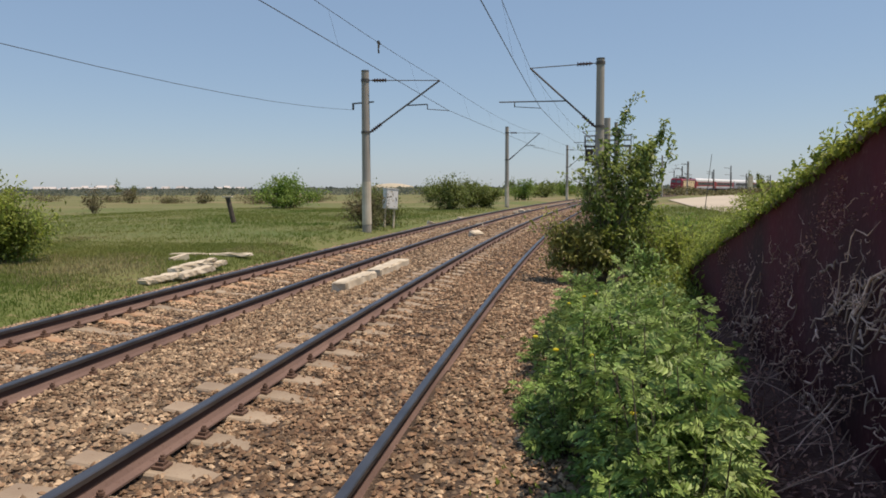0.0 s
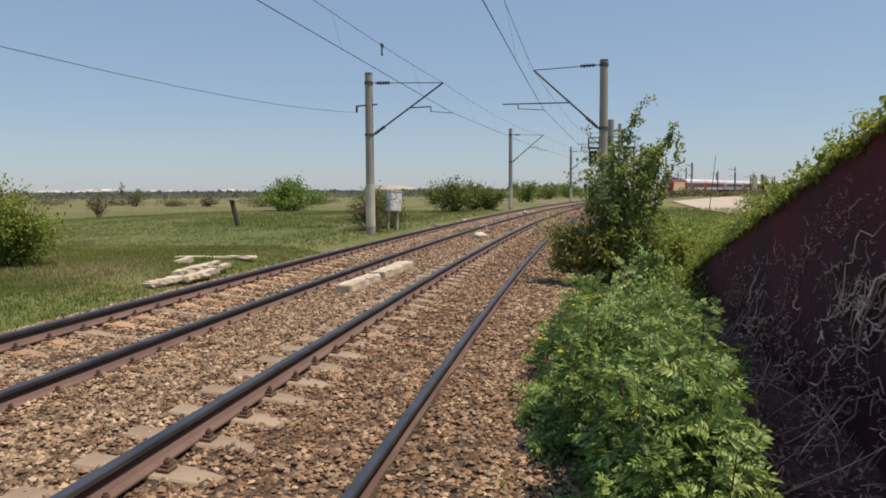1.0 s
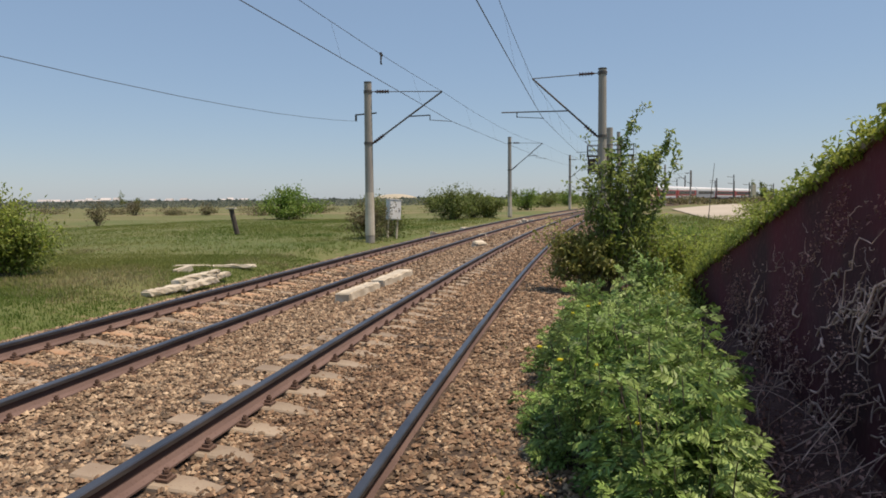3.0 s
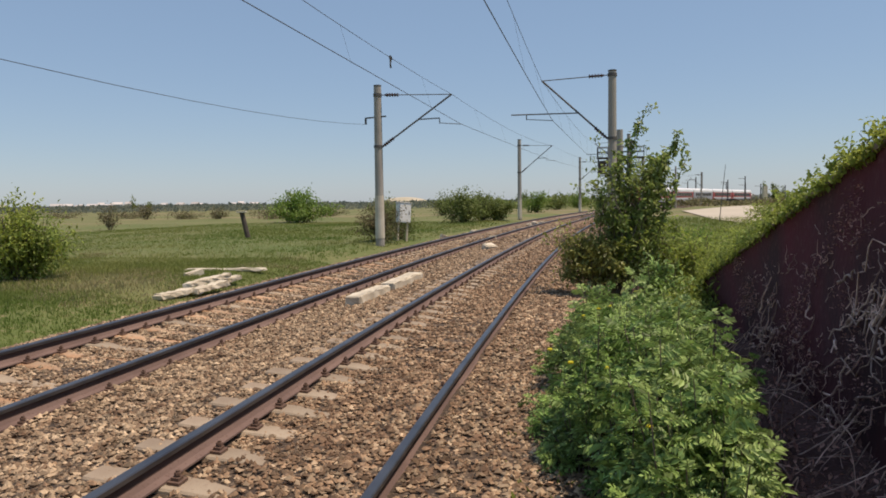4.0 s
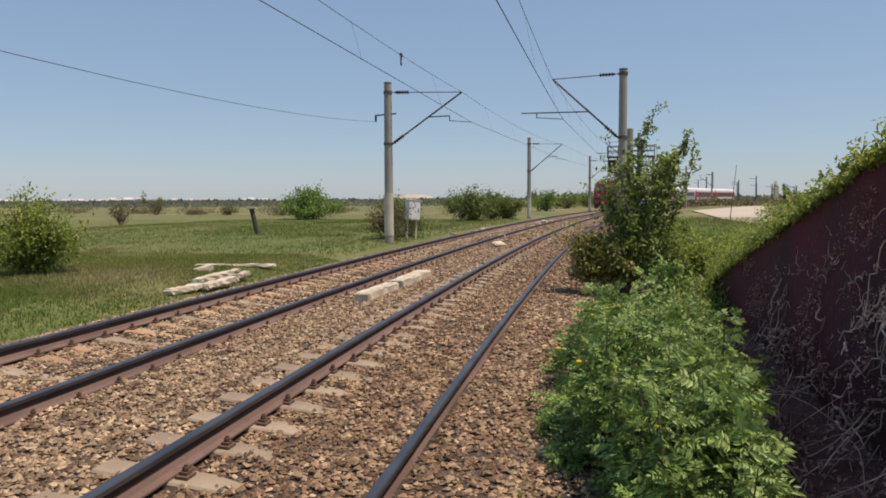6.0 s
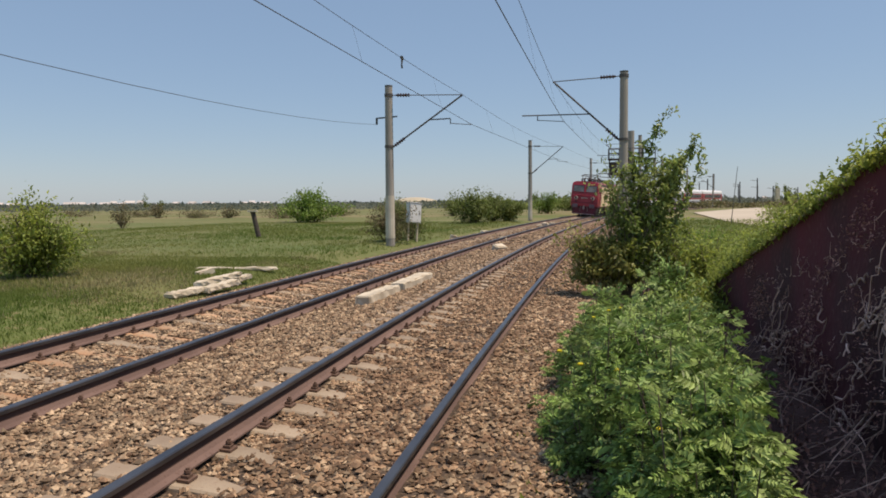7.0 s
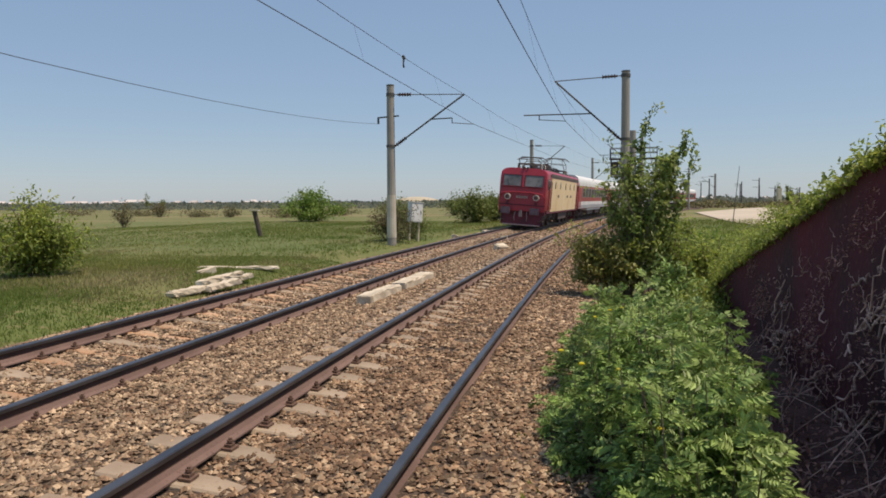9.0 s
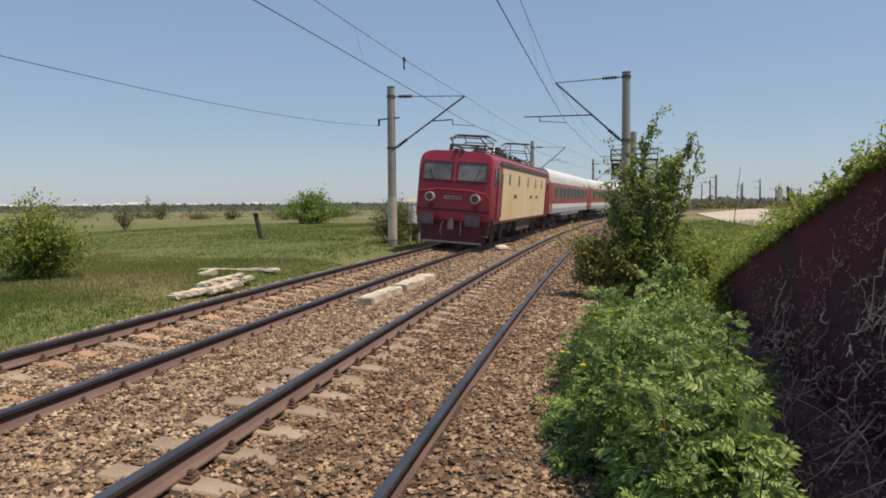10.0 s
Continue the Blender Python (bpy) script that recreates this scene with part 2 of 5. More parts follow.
# ---- the line: two canted tracks on one curve to the right ----
RADIUS, HEADING, GRADE = 588.0, math.radians(9.16), 0.0049
START_X, SPACING, CANT, FAR_LIFT = -2.06, 3.68, 0.119, 0.044
HUB = (START_X + RADIUS * math.cos(HEADING), -RADIUS * math.sin(HEADING))


def rise(s):
    return GRADE * np.clip(s, -30, 230)


def at(s, n, z=0.0):
    """The place s metres along the line and n metres to the right of the near track's middle, z above the low rail."""
    a = HEADING + s / RADIUS
    return (HUB[0] - (RADIUS - n) * np.cos(a), HUB[1] + (RADIUS - n) * np.sin(a), z + rise(s))


def along(x, y):
    """The same the other way: s and n of a place."""
    vx, vy = x - HUB[0], y - HUB[1]
    return RADIUS * (np.arctan2(vy, -vx) - HEADING), RADIUS - np.hypot(vx, vy)


def track_pose(s, n, z=0.0, tilt=False):
    """A pose on the line: y along it, x to its right."""
    a = HEADING + s / RADIUS
    m = Matrix.Translation(at(s, n, z)) @ Matrix.Rotation(-a, 4, "Z")
    if tilt:
        m = m @ Matrix.Rotation(math.atan2(CANT, 1.5), 4, "Y")
    return m


BED_N = [-6.3, -5.75, -5.3, -4.98, -4.43, -3.68, -2.93, -2.4, -1.9, -1.3, -1.0, -0.75, -0.3, 0.1, 0.75, 0.95, 1.3, 2.0, 2.6, 3.1]
BED_Z = [-0.42, -0.18, -0.05, -0.026, -0.050, -0.104, -0.142, -0.145, -0.11, -0.06, -0.055, -0.098, -0.122, -0.118, -0.152, -0.122, -0.15, -0.22, -0.31, -0.5]


def bed_z(n):
    return np.interp(n, BED_N, BED_Z)


def ground_z(x, y):
    """The height of the ground: level with the bed beside the line, almost flat beyond."""
    s, n = along(x, y)
    r = np.hypot(x, y)
    off = np.maximum(0, np.maximum(-6.5 - n, n - 4.0))
    w = np.exp(-off / 30.0)
    flat = 0.38 * (1 - np.exp(-r / 70.0))
    side = np.interp(n, [-60, -9, -7.2, -6.2, -5.6, -4.5, 1.0, 1.9, 2.6, 6, 60], [0.0, 0.06, 0.08, -0.06, -0.2, -0.5, -0.55, -0.5, -0.30, -0.15, -0.1])
    return w * rise(s) + (1 - w) * flat + side


# ---- ground, ballast bed ----
def build_ground():
    def steps(lo, hi, n, near):
        u = np.linspace(math.asinh(lo / near), math.asinh(hi / near), n)
        return np.sinh(u) * near
    xs, ys = steps(-3500, 3500, 190, 9.0), steps(-900, 4500, 190, 9.0)
    gx, gy = np.meshgrid(xs, ys)
    gz = ground_z(gx, gy)
    rough = np.array([noise.noise(Vector((a * 0.5, b * 0.5, 0))) * 0.05 + noise.noise(Vector((a * 0.08, b * 0.08, 3))) * 0.10
                      for a, b in zip(gx.ravel(), gy.ravel())]).reshape(gx.shape)
    _, gn = along(gx, gy)
    gz = gz + rough * np.clip((np.abs(gn + 1.8) - 5.0) / 4.0, 0, 1)
    verts = np.stack([gx.ravel(), gy.ravel(), gz.ravel()], 1)
    nx, ny = len(xs), len(ys)
    idx = np.arange(nx * ny).reshape(ny, nx)
    faces = np.stack([idx[:-1, :-1].ravel(), idx[:-1, 1:].ravel(), idx[1:, 1:].ravel(), idx[1:, :-1].ravel()], 1)
    ob = part("ground", soup("ground", verts, faces.tolist(), True), GROUND)
    tagged(ob, "green meadow with dry brown patches reaching the horizon", "ground", kind="structure")


def build_bed():
    ss = np.concatenate([np.arange(-40, 60, 0.5), np.arange(60, 336, 2.0)])
    ns = np.arange(-6.3, 3.11, 0.1)
    gs, gn = np.meshgrid(ss, ns, indexing="ij")
    gx, gy, gz = at(gs, gn, bed_z(gn))
    lump = np.array([noise.noise(Vector((a * 1.7, b * 1.7, 7))) for a, b in zip(gx.ravel(), gy.ravel())]).reshape(gx.shape)
    gz = gz + lump * 0.018
    verts = np.stack([gx.ravel(), gy.ravel(), gz.ravel()], 1)
    idx = np.arange(gs.size).reshape(gs.shape)
    faces = np.stack([idx[:-1, :-1].ravel(), idx[:-1, 1:].ravel(), idx[1:, 1:].ravel(), idx[1:, :-1].ravel()], 1)
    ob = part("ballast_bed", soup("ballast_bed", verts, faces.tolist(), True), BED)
    tagged(ob, "brown crushed-stone ballast under both railway tracks, darkened for shade between stones", "ballast", kind="structure")


def build_stones():
    """Loose stones on the bed, dense near the camera."""
    rng = np.random.default_rng(5)
    spots = []
    for s0, s1, per, r0, r1 in ((-6, 1.5, 160, 0.02, 0.042), (1.5, 9, 780, 0.0135, 0.031), (9, 16, 480, 0.017, 0.035), (16, 32, 150, 0.022, 0.042), (32, 70, 30, 0.035, 0.06)):
        k = int((s1 - s0) * 8.2 * per)
        s, n = rng.uniform(s0, s1, k), rng.uniform(-5.75, 2.45, k)
        r = rng.uniform(r0, r1, k)
        spots.append(np.stack([s, n, r], 1))
    spots = np.concatenate(spots)
    s, n, r = spots.T
    # stones keep off the rails, and lie thin on the uncovered ends of the sleepers
    keep = np.ones(len(s), bool)
    for mid, bare in ((0.0, (-1.28, -0.1)), (-SPACING, (-1.28, 0.62))):
        d = n - mid
        for side in (-0.7525, 0.7525):
            keep &= np.abs(d - side) > 0.085
        near_sleeper = np.abs(((s / 0.6) - np.round(s / 0.6)) * 0.6) < 0.085
        lie = np.sin(np.round(s / 0.6) * 12.9898) * 0.5 + 0.5
        keep &= ~(near_sleeper & (d > bare[0] + 0.35 * lie - 0.1) & (d < bare[1] + 0.9 * lie * (mid == 0) - 0.25) & (rng.random(len(s)) < 0.78))
    s, n, r = s[keep], n[keep], r[keep]
    x, y, z = at(s, n, bed_z(n) + r * rng.uniform(-0.2, 0.95, len(s)))
    base = np.array([(1, 0, 0), (0, 1, 0), (-1, 0, 0), (0, -1, 0), (0.2, 0.1, 0.9), (0, 0, -0.7), (0.6, 0.6, 0.5)])
    tris = np.array([(0, 6, 4), (6, 1, 4), (1, 2, 4), (2, 3, 4), (3, 0, 4), (0, 1, 6), (1, 0, 5), (2, 1, 5), (3, 2, 5), (0, 3, 5)])
    k = len(s)
    v = base[None] * rng.uniform(0.55, 1.25, (k, 7, 1)) + rng.normal(0, 0.12, (k, 7, 3))
    v[:, :, 2] *= 0.95
    a = rng.uniform(0, 6.28, k)
    ca, sa = np.cos(a)[:, None], np.sin(a)[:, None]
    vx, vy = v[:, :, 0] * ca - v[:, :, 1] * sa, v[:, :, 0] * sa + v[:, :, 1] * ca
    long = rng.uniform(0.8, 1.5, (k, 1))
    verts = np.stack([x[:, None] + vx * r[:, None] * long, y[:, None] + vy * r[:, None], z[:, None] + v[:, :, 2] * r[:, None]], 2).reshape(-1, 3)
    verts, faces = verts.reshape(k, 7, 3), tris
    # the near track's own stones are darkened by brake dust
    dark = (n > -0.9) & (n < 1.0) & (rng.random(k) < 0.62) | (n >= 1.0) & (rng.random(k) < 0.4) | (rng.random(k) < 0.18)
    for pick, mat_, name, label in ((dark, DARK_STONE, "dark_ballast_stones", "rust-dusted dark ballast stones inside the near track"), (~dark, STONE, "ballast_stones", "loose brown and tan ballast stones between the sleepers")):
        v = verts[pick]
        f = (tris[None] + (np.arange(len(v)) * 7)[:, None, None]).reshape(-1, 3)
        tagged(part(name, soup(name, v.reshape(-1, 3), f.tolist()), mat_), label, "stones", kind="stuff")


def build_rail(name, n, z, label):
    """A rail swept along the line: a worn head over a rusty web coloured dark for shade and a foot coloured pale as if
    lit.
    """
    head = [(-0.034, -0.040), (-0.036, -0.008), (-0.028, 0.0), (0.028, 0.0), (0.036, -0.008), (0.034, -0.040)]
    web = [(-0.011, -0.112), (-0.009, -0.052), (-0.032, -0.038), (0.032, -0.038), (0.009, -0.052), (0.011, -0.112)]
    foot = [(-0.075, -0.172), (-0.075, -0.158), (-0.032, -0.142), (-0.012, -0.108), (0.012, -0.108), (0.032, -0.142), (0.075, -0.158), (0.075, -0.172)]
    ss = np.concatenate([np.arange(-40, 40, 0.8), np.arange(40, 336, 2.5)])
    thing = empty(name)
    tagged(thing, label, "rail", "rails of the two tracks")
    for part_name, shape, mat_ in (("rail_head", head, RAIL_TOP), ("rail_web", web, RAIL_SIDE), ("rail_foot", foot, RAIL_FOOT)):
        verts, faces = [], []
        for s in ss:
            for dn, dz in shape:
                verts.append([float(c) for c in at(s, n + dn, z + dz - dn * CANT / 1.5)])
        w = len(shape)
        for i in range(len(ss) - 1):
            for k in range(w):
                p, q = i * w + k, i * w + (k + 1) % w
                faces.append((p, q, q + w, p + w))
        part(part_name, soup(part_name, verts, faces), mat_, thing)


def sleeper_mesh():
    """A concrete sleeper: thick under the rails, waisted in the middle."""
    ys = [(-1.28, 0.13, 0.0), (-1.2, 0.14, 0.0), (-0.5, 0.14, 0.0), (-0.3, 0.11, -0.02), (0.3, 0.11, -0.02), (0.5, 0.14, 0.0), (1.2, 0.14, 0.0), (1.28, 0.13, 0.0)]
    bm = bmesh.new()
    rings = []
    for x, half, drop in ys:
        rings.append([bm.verts.new(c) for c in ((x, -half, -0.2), (x, -half * 0.9, drop - 0.015), (x, -half * 0.8, drop), (x, half * 0.8, drop), (x, half * 0.9, drop - 0.015), (x, half, -0.2))])
    for a, b in zip(rings, rings[1:]):
        for k in range(5):
            bm.faces.new((a[k], a[k + 1], b[k + 1], b[k]))
    bm.faces.new(rings[0][::-1])
    bm.faces.new(rings[-1])
    bmesh.ops.recalc_face_normals(bm, faces=bm.faces)
    me = bpy.data.meshes.new("sleeper")
    bm.to_mesh(me)
    bm.free()
    return me


def clip_mesh():
    bm = blocks(((-0.045, -0.06, 0.0), (0.045, 0.06, 0.018)), ((-0.025, -0.035, 0.016), (0.03, 0.035, 0.04)))
    rod(bm, (0.0, 0, 0.03), (0.0, 0, 0.085), 0.014, sides=6)
    rod(bm, (0.0, 0, 0.05), (0.0, 0, 0.07), 0.024, sides=6)
    me = bpy.data.meshes.new("rail_clip")
    bm.to_mesh(me)
    bm.free()
    return me


def build_sleepers():
    plain, rusty, clip = sleeper_mesh(), sleeper_mesh(), clip_mesh()
    plain.materials.append(SLEEPER)
    rusty.materials.append(SLEEPER_RUST)
    clip.materials.append(CLIP)
    rng = random.Random(3)
    for n, z, last in ((0.0, 0.0, 110), (-SPACING, FAR_LIFT, 110)):
        far_v, far_f = [], []
        for i in range(-16, 440):
            s = i * 0.6
            m = track_pose(s, n, z + CANT / 2 - 0.178, True) @ pose(rng.uniform(-0.03, 0.03), rng.uniform(-0.02, 0.02), rng.uniform(-0.006, 0.004), 0, 0, rng.uniform(-1.0, 1.0))
            if i < last:
                ob = part("sleeper", rusty if (n < -1 and 8 < i < 40 and i % 3) else plain, None)
                ob.matrix_world = m
                tagged(ob, "concrete sleeper half buried in brown ballast", "sleeper", "sleepers of the tracks")
                if i < 60:
                    for x in (-0.7525 - 0.105, -0.7525 + 0.105, 0.7525 - 0.105, 0.7525 + 0.105):
                        c = part("rail_clip", clip, None, ob)
                        c.matrix_basis = pose(x, 0, 0.004, 0, 0, 0 if abs(x) > 0.75 else 180)
            else:
                k = len(far_v)
                far_v += [tuple(m @ v.co) for v in plain.vertices]
                far_f += [tuple(j + k for j in p.vertices) for p in plain.polygons]
        ob = part("far_sleepers", soup("far_sleepers", far_v, far_f), SLEEPER)
        tagged(ob, "distant concrete sleepers along the curving track", "sleepers", kind="stuff")


# ---- overhead line ----
def build_pole(name, s, n, top, base, track_n, arm_z, mess_z, label, reach=0.0, feeder=False, arm=(0.75, 0.35, -0.7), slope=0.78):
    """A concrete line pole with its bracket: tie, strut, steady arm."""
    px, py, _ = at(s, n)
    z0 = base
    thing = empty(name, Matrix.Translation((px, py, z0)) @ Matrix.Rotation(-(HEADING + s / RADIUS), 4, "Z"))
    tagged(thing, label, "line pole", "overhead line poles")
    h = top - z0
    bm = bmesh.new()
    rod(bm, (0, 0, -0.4), (0, 0, h), 0.185, 0.150, 14)
    part("shaft", bm, CONCRETE, thing)
    if base < 0.6:
        bm = bmesh.new()
        rod(bm, (0, 0, 0.02), (0, 0, 1.75), 0.194, 0.186, 14)
        part("painted_foot", bm, POLE_BASE, thing, "whitewashed lower end of the pole")
    side = 1 if track_n > n else -1
    tip = (track_n - n) + reach
    mz, az = mess_z - z0, arm_z - z0
    part("cap", rods(((0, 0, h - 0.02), (0, 0, h + 0.03), 0.16), sides=12), STEEL, thing)
    part("band", rods(((0, 0, mz + 0.04), (0, 0, mz + 0.16), 0.175), sides=12), STEEL, thing)
    foot_z = mz - abs(tip) * slope
    part("band", rods(((0, 0, foot_z - 0.05), (0, 0, foot_z + 0.05), 0.19), sides=12), STEEL, thing)
    part("tie_rod", rods(((side * 0.15, 0, mz + 0.10), (tip, 0, mz), 0.018)), STEEL, thing)
    part("strut", rods(((side * 0.18, 0, foot_z), (tip, 0, mz), 0.035)), STEEL, thing)
    for a, b in (((side * 0.3, 0, mz + 0.095), (side * 0.85, 0, mz + 0.08)), ((side * 0.2, 0, foot_z + 0.01), (side * 0.62, 0, foot_z + 0.42 * slope + 0.03))):
        ins = bmesh.new()
        a, b = Vector(a), Vector(b)
        rod(ins, a, b, 0.04)
        for q in (0.15, 0.35, 0.55, 0.75, 0.95):
            c = a.lerp(b, q)
            rod(ins, c, c + (b - a).normalized() * 0.04, 0.075)
        part("insulator", ins, PORCELAIN, thing)
    frac = 1 - (mz - (az + 0.25)) / (mz - foot_z)
    stub = side * 0.18 + (tip - side * 0.18) * frac
    end, drop, far_end = (tip + side * a for a in arm)
    part("registration_tube", rods(((stub, 0, az + 0.25), (end, 0, az + 0.27), 0.024)), STEEL, thing)
    part("steady_arm", rods(((drop, 0, az + 0.26), (drop, 0, az + 0.06), 0.02), ((drop, 0, az + 0.08), (far_end, 0, az), 0.014)), STEEL, thing)
    if feeder:
        part("feeder_bracket", rods(((0.35, 0, 5.35 - z0), (-0.55, 0, 5.30 - z0), 0.03), ((-0.52, 0, 5.30 - z0), (-0.52, 0, 5.05 - z0), 0.045)), STEEL, thing)


def wire_run(name, spots, radius, label):
    """A wire over its supports: spots of (s, n, z) and the sag to the next."""
    pts = []
    for (s0, n0, z0, sag), (s1, n1, z1, _) in zip(spots, spots[1:]):
        for k in range(16):
            q = k / 16
            a, b = at(s0, n0), at(s1, n1)
            x, y = a[0] + (b[0] - a[0]) * q, a[1] + (b[1] - a[1]) * q
            pts.append((x, y, z0 + (z1 - z0) * q - 4 * sag * q * (1 - q)))
    x, y, _ = at(spots[-1][0], spots[-1][1])
    pts.append((x, y, spots[-1][2]))
    me = tubes(name, [(pts, [radius] * len(pts))], 5)
    tagged(part(name, me, WIRE), label, "wire", "overhead wires")


FAR_POLES = (-14.0, 29.2, 65.6, 103.4, 141.0, 179.0)
NEAR_POLES = (-9.0, 29.3, 67.5, 105.0, 143.0, 181.0)


def build_line():
    build_ground()
    build_bed()
    for name, n, z, label in (("rail", 0.7525, 0.0, "inner steel rail with a worn grey-blue head"), ("rail", -0.7525, CANT, "outer steel rail with a worn dark head"),
                              ("rail", 0.7525 - SPACING, FAR_LIFT, "rusty inner steel rail of the farther track"), ("rail", -0.7525 - SPACING, CANT + FAR_LIFT, "rusty outer steel rail beside the meadow")):
        build_rail(name, n, z, label)
    for i, s in enumerate(FAR_POLES[1:4]):
        r = float(rise(s))
        build_pole("line_pole", s, -SPACING - 2.85, (6.57, 7.35, 7.9)[i], (0.42, 0.38, 0.5)[i], -SPACING, 4.92 if i == 0 else 5.1 + r, (6.10, 6.75, 7.2)[i],
                   "tall grey concrete pole with bracket arm beside the far track", reach=0.20 if i == 0 else 0.05, feeder=i == 0, arm=(-0.5, -0.5, 0.37), slope=0.64 if i == 0 else 0.78)
    for i, s in enumerate(NEAR_POLES[1:2]):
        build_pole("line_pole", s, 2.68, 6.70, -0.2, 0.0, 4.93, 6.45, "tall grey concrete pole with bracket arm beside the near track", reach=0.05, arm=(1.2, 0.6, -0.43), slope=0.86)
    for s in NEAR_POLES[2:]:
        r = float(rise(s))
        build_pole("line_pole", s, 2.75, 7.3 + r, 0.2 + r, 0.0, 5.4 + r, 6.6 + r, "distant concrete line pole beside the near track", reach=-0.15)
    for s in FAR_POLES[4:]:
        r = float(rise(s))
        build_pole("line_pole", s, -SPACING - 2.75, 7.2 + r, 0.2 + r, -SPACING, 5.4 + r, 6.6 + r, "distant concrete line pole beside the far track", reach=0.05)
    def z_at(s, a): return a + float(rise(s))
    far_m = [(s, -SPACING + (-0.33, 0.20, 0.05, 0.05, 0.05, 0.05)[i], (6.39, 6.10, 6.75, 7.2, 7.4, 7.6)[i], 0.49 if i == 0 else 0.35) for i, s in enumerate(FAR_POLES)]
    far_c = [(s, -SPACING + (-0.4, 0.57, 0.1, 0.2, -0.2, 0.2)[i], (5.11, 4.92)[i] if i < 2 else z_at(s, 5.12), 0.02) for i, s in enumerate(FAR_POLES)]
    near_m = [(s, (0.16, 0.05)[i] if i < 2 else -0.15, (6.48, 6.45, 6.9, 7.1, 7.3, 7.5)[i], 0.34) for i, s in enumerate(NEAR_POLES)]
    near_c = [(s, (0.11, 0.45, -0.2, 0.2, -0.2, 0.2)[i], (4.92, 4.93)[i] if i < 2 else z_at(s, 5.15), 0.13 if i == 0 else 0.05) for i, s in enumerate(NEAR_POLES)]
    wire_run("messenger_wire", far_m, 0.0075, "thin dark carrying wire above the far track")
    wire_run("contact_wire", far_c, 0.0095, "thin dark contact wire above the far track")
    wire_run("messenger_wire", near_m, 0.0075, "thin dark carrying wire above the near track")
    wire_run("contact_wire", near_c, 0.0095, "thin dark contact wire above the near track")
    wire_run("feeder_wire", [(s, -SPACING - 3.38 + 0.06 * i, 5.27 - 0.22 * i, 1.08) for i, s in enumerate(FAR_POLES[:2])], 0.0065, "slack feeder cable over the meadow")
    clamp_at = Vector((*at(FAR_POLES[0], far_m[0][1])[:2], far_m[0][2])).lerp(Vector((*at(FAR_POLES[1], far_m[1][1])[:2], far_m[1][2])), 0.795)
    clamp_at.z -= 4 * 0.49 * 0.795 * 0.205
    clamp = rods(((0, -0.12, 0.0), (0, 0.12, 0.0), 0.045), ((0, -0.1, 0.0), (0, -0.1, -0.22), 0.02), ((0, 0.06, 0.0), (0, 0.06, -0.12), 0.02), ((0, -0.1, -0.22), (0, 0.02, -0.26), 0.025))
    tagged(part("wire_clamp", clamp, STEEL), "small dark clamp hanging on the carrying wire", "clamp").location = clamp_at
    drops = []
    for spots, mess in ((far_c, far_m), (near_c, near_m)):
        for i in range(3):
            s0, s1 = spots[i][0], spots[i + 1][0]
            for k in (0.12, 0.3, 0.5, 0.7, 0.88):
                zc = spots[i][2] + (spots[i + 1][2] - spots[i][2]) * k - 0.2 * k * (1 - k)
                zm = mess[i][2] + (mess[i + 1][2] - mess[i][2]) * k - 4 * mess[i][3] * k * (1 - k)
                a = Vector(at(s0, spots[i][1])).lerp(Vector(at(s1, spots[i + 1][1])), k)
                b = Vector(at(s0, mess[i][1])).lerp(Vector(at(s1, mess[i + 1][1])), k)
                drops.append(([(a[0], a[1], zc), ((a[0] + b[0]) / 2, (a[1] + b[1]) / 2, (zc + zm) / 2), (b[0], b[1], zm)], [0.0028] * 3))
    tagged(part("dropper_wires", tubes("dropper_wires", drops, 3), WIRE), "thin dropper wires between carrying and contact wire", "wire", kind="stuff")


build_line()


# ---- the train ----
def shell(length, half, z0, z1, roof, nose, bulge=0.0, steps=10):
    """A closed car body: sides, rounded eaves, arched roof, ends shaped by nose(z)."""
    prof = [(half * 0.96, z0), (half, z0 + 0.15), (half, z1 - 0.45), (half * 0.985, z1 - 0.2)]
    for k in range(1, steps + 1):
        a = math.pi / 2 * k / steps
        prof.append((half * 0.985 * math.cos(a) ** 0.34, z1 - 0.2 + (roof - z1 + 0.2) * math.sin(a)))
    half_n = len(prof)
    ring = prof + [(-x, z) for x, z in reversed(prof[:-1])]
    bm = bmesh.new()
    rings = []
    for sign in (-1, 1):
        rows = [(1.0, -0.35), (0.99, -0.10), (0.955, 0.0)]
        if sign < 0:
            rows = rows[::-1]
        for sc, dy in rows:
            rings.append([bm.verts.new((x * sc, sign * (length / 2 + dy + (nose(z) if dy > -0.3 else 0)), z)) for x, z in ring])
    for a, b in zip(rings, rings[1:]):
        for k in range(len(ring)):
            j = (k + 1) % len(ring)
            bm.faces.new((a[k], a[j], b[j], b[k]))
    for r, flip in ((rings[0], True), (rings[-1], False)):
        for k in range(half_n - 1):
            q = [r[k], r[k + 1], r[len(ring) - 2 - k], r[len(ring) - 1 - k]]
            uniq = []
            for v in q:
                if v not in uniq:
                    uniq.append(v)
            if len(uniq) > 2:
                bm.faces.new(uniq[::-1] if flip else uniq)
    bmesh.ops.recalc_face_normals(bm, faces=bm.faces)
    for f in bm.faces:
        f.smooth = True
    return bm


def sharp(ob):
    ob.data.set_sharp_from_angle(angle=radians(35))
    return ob


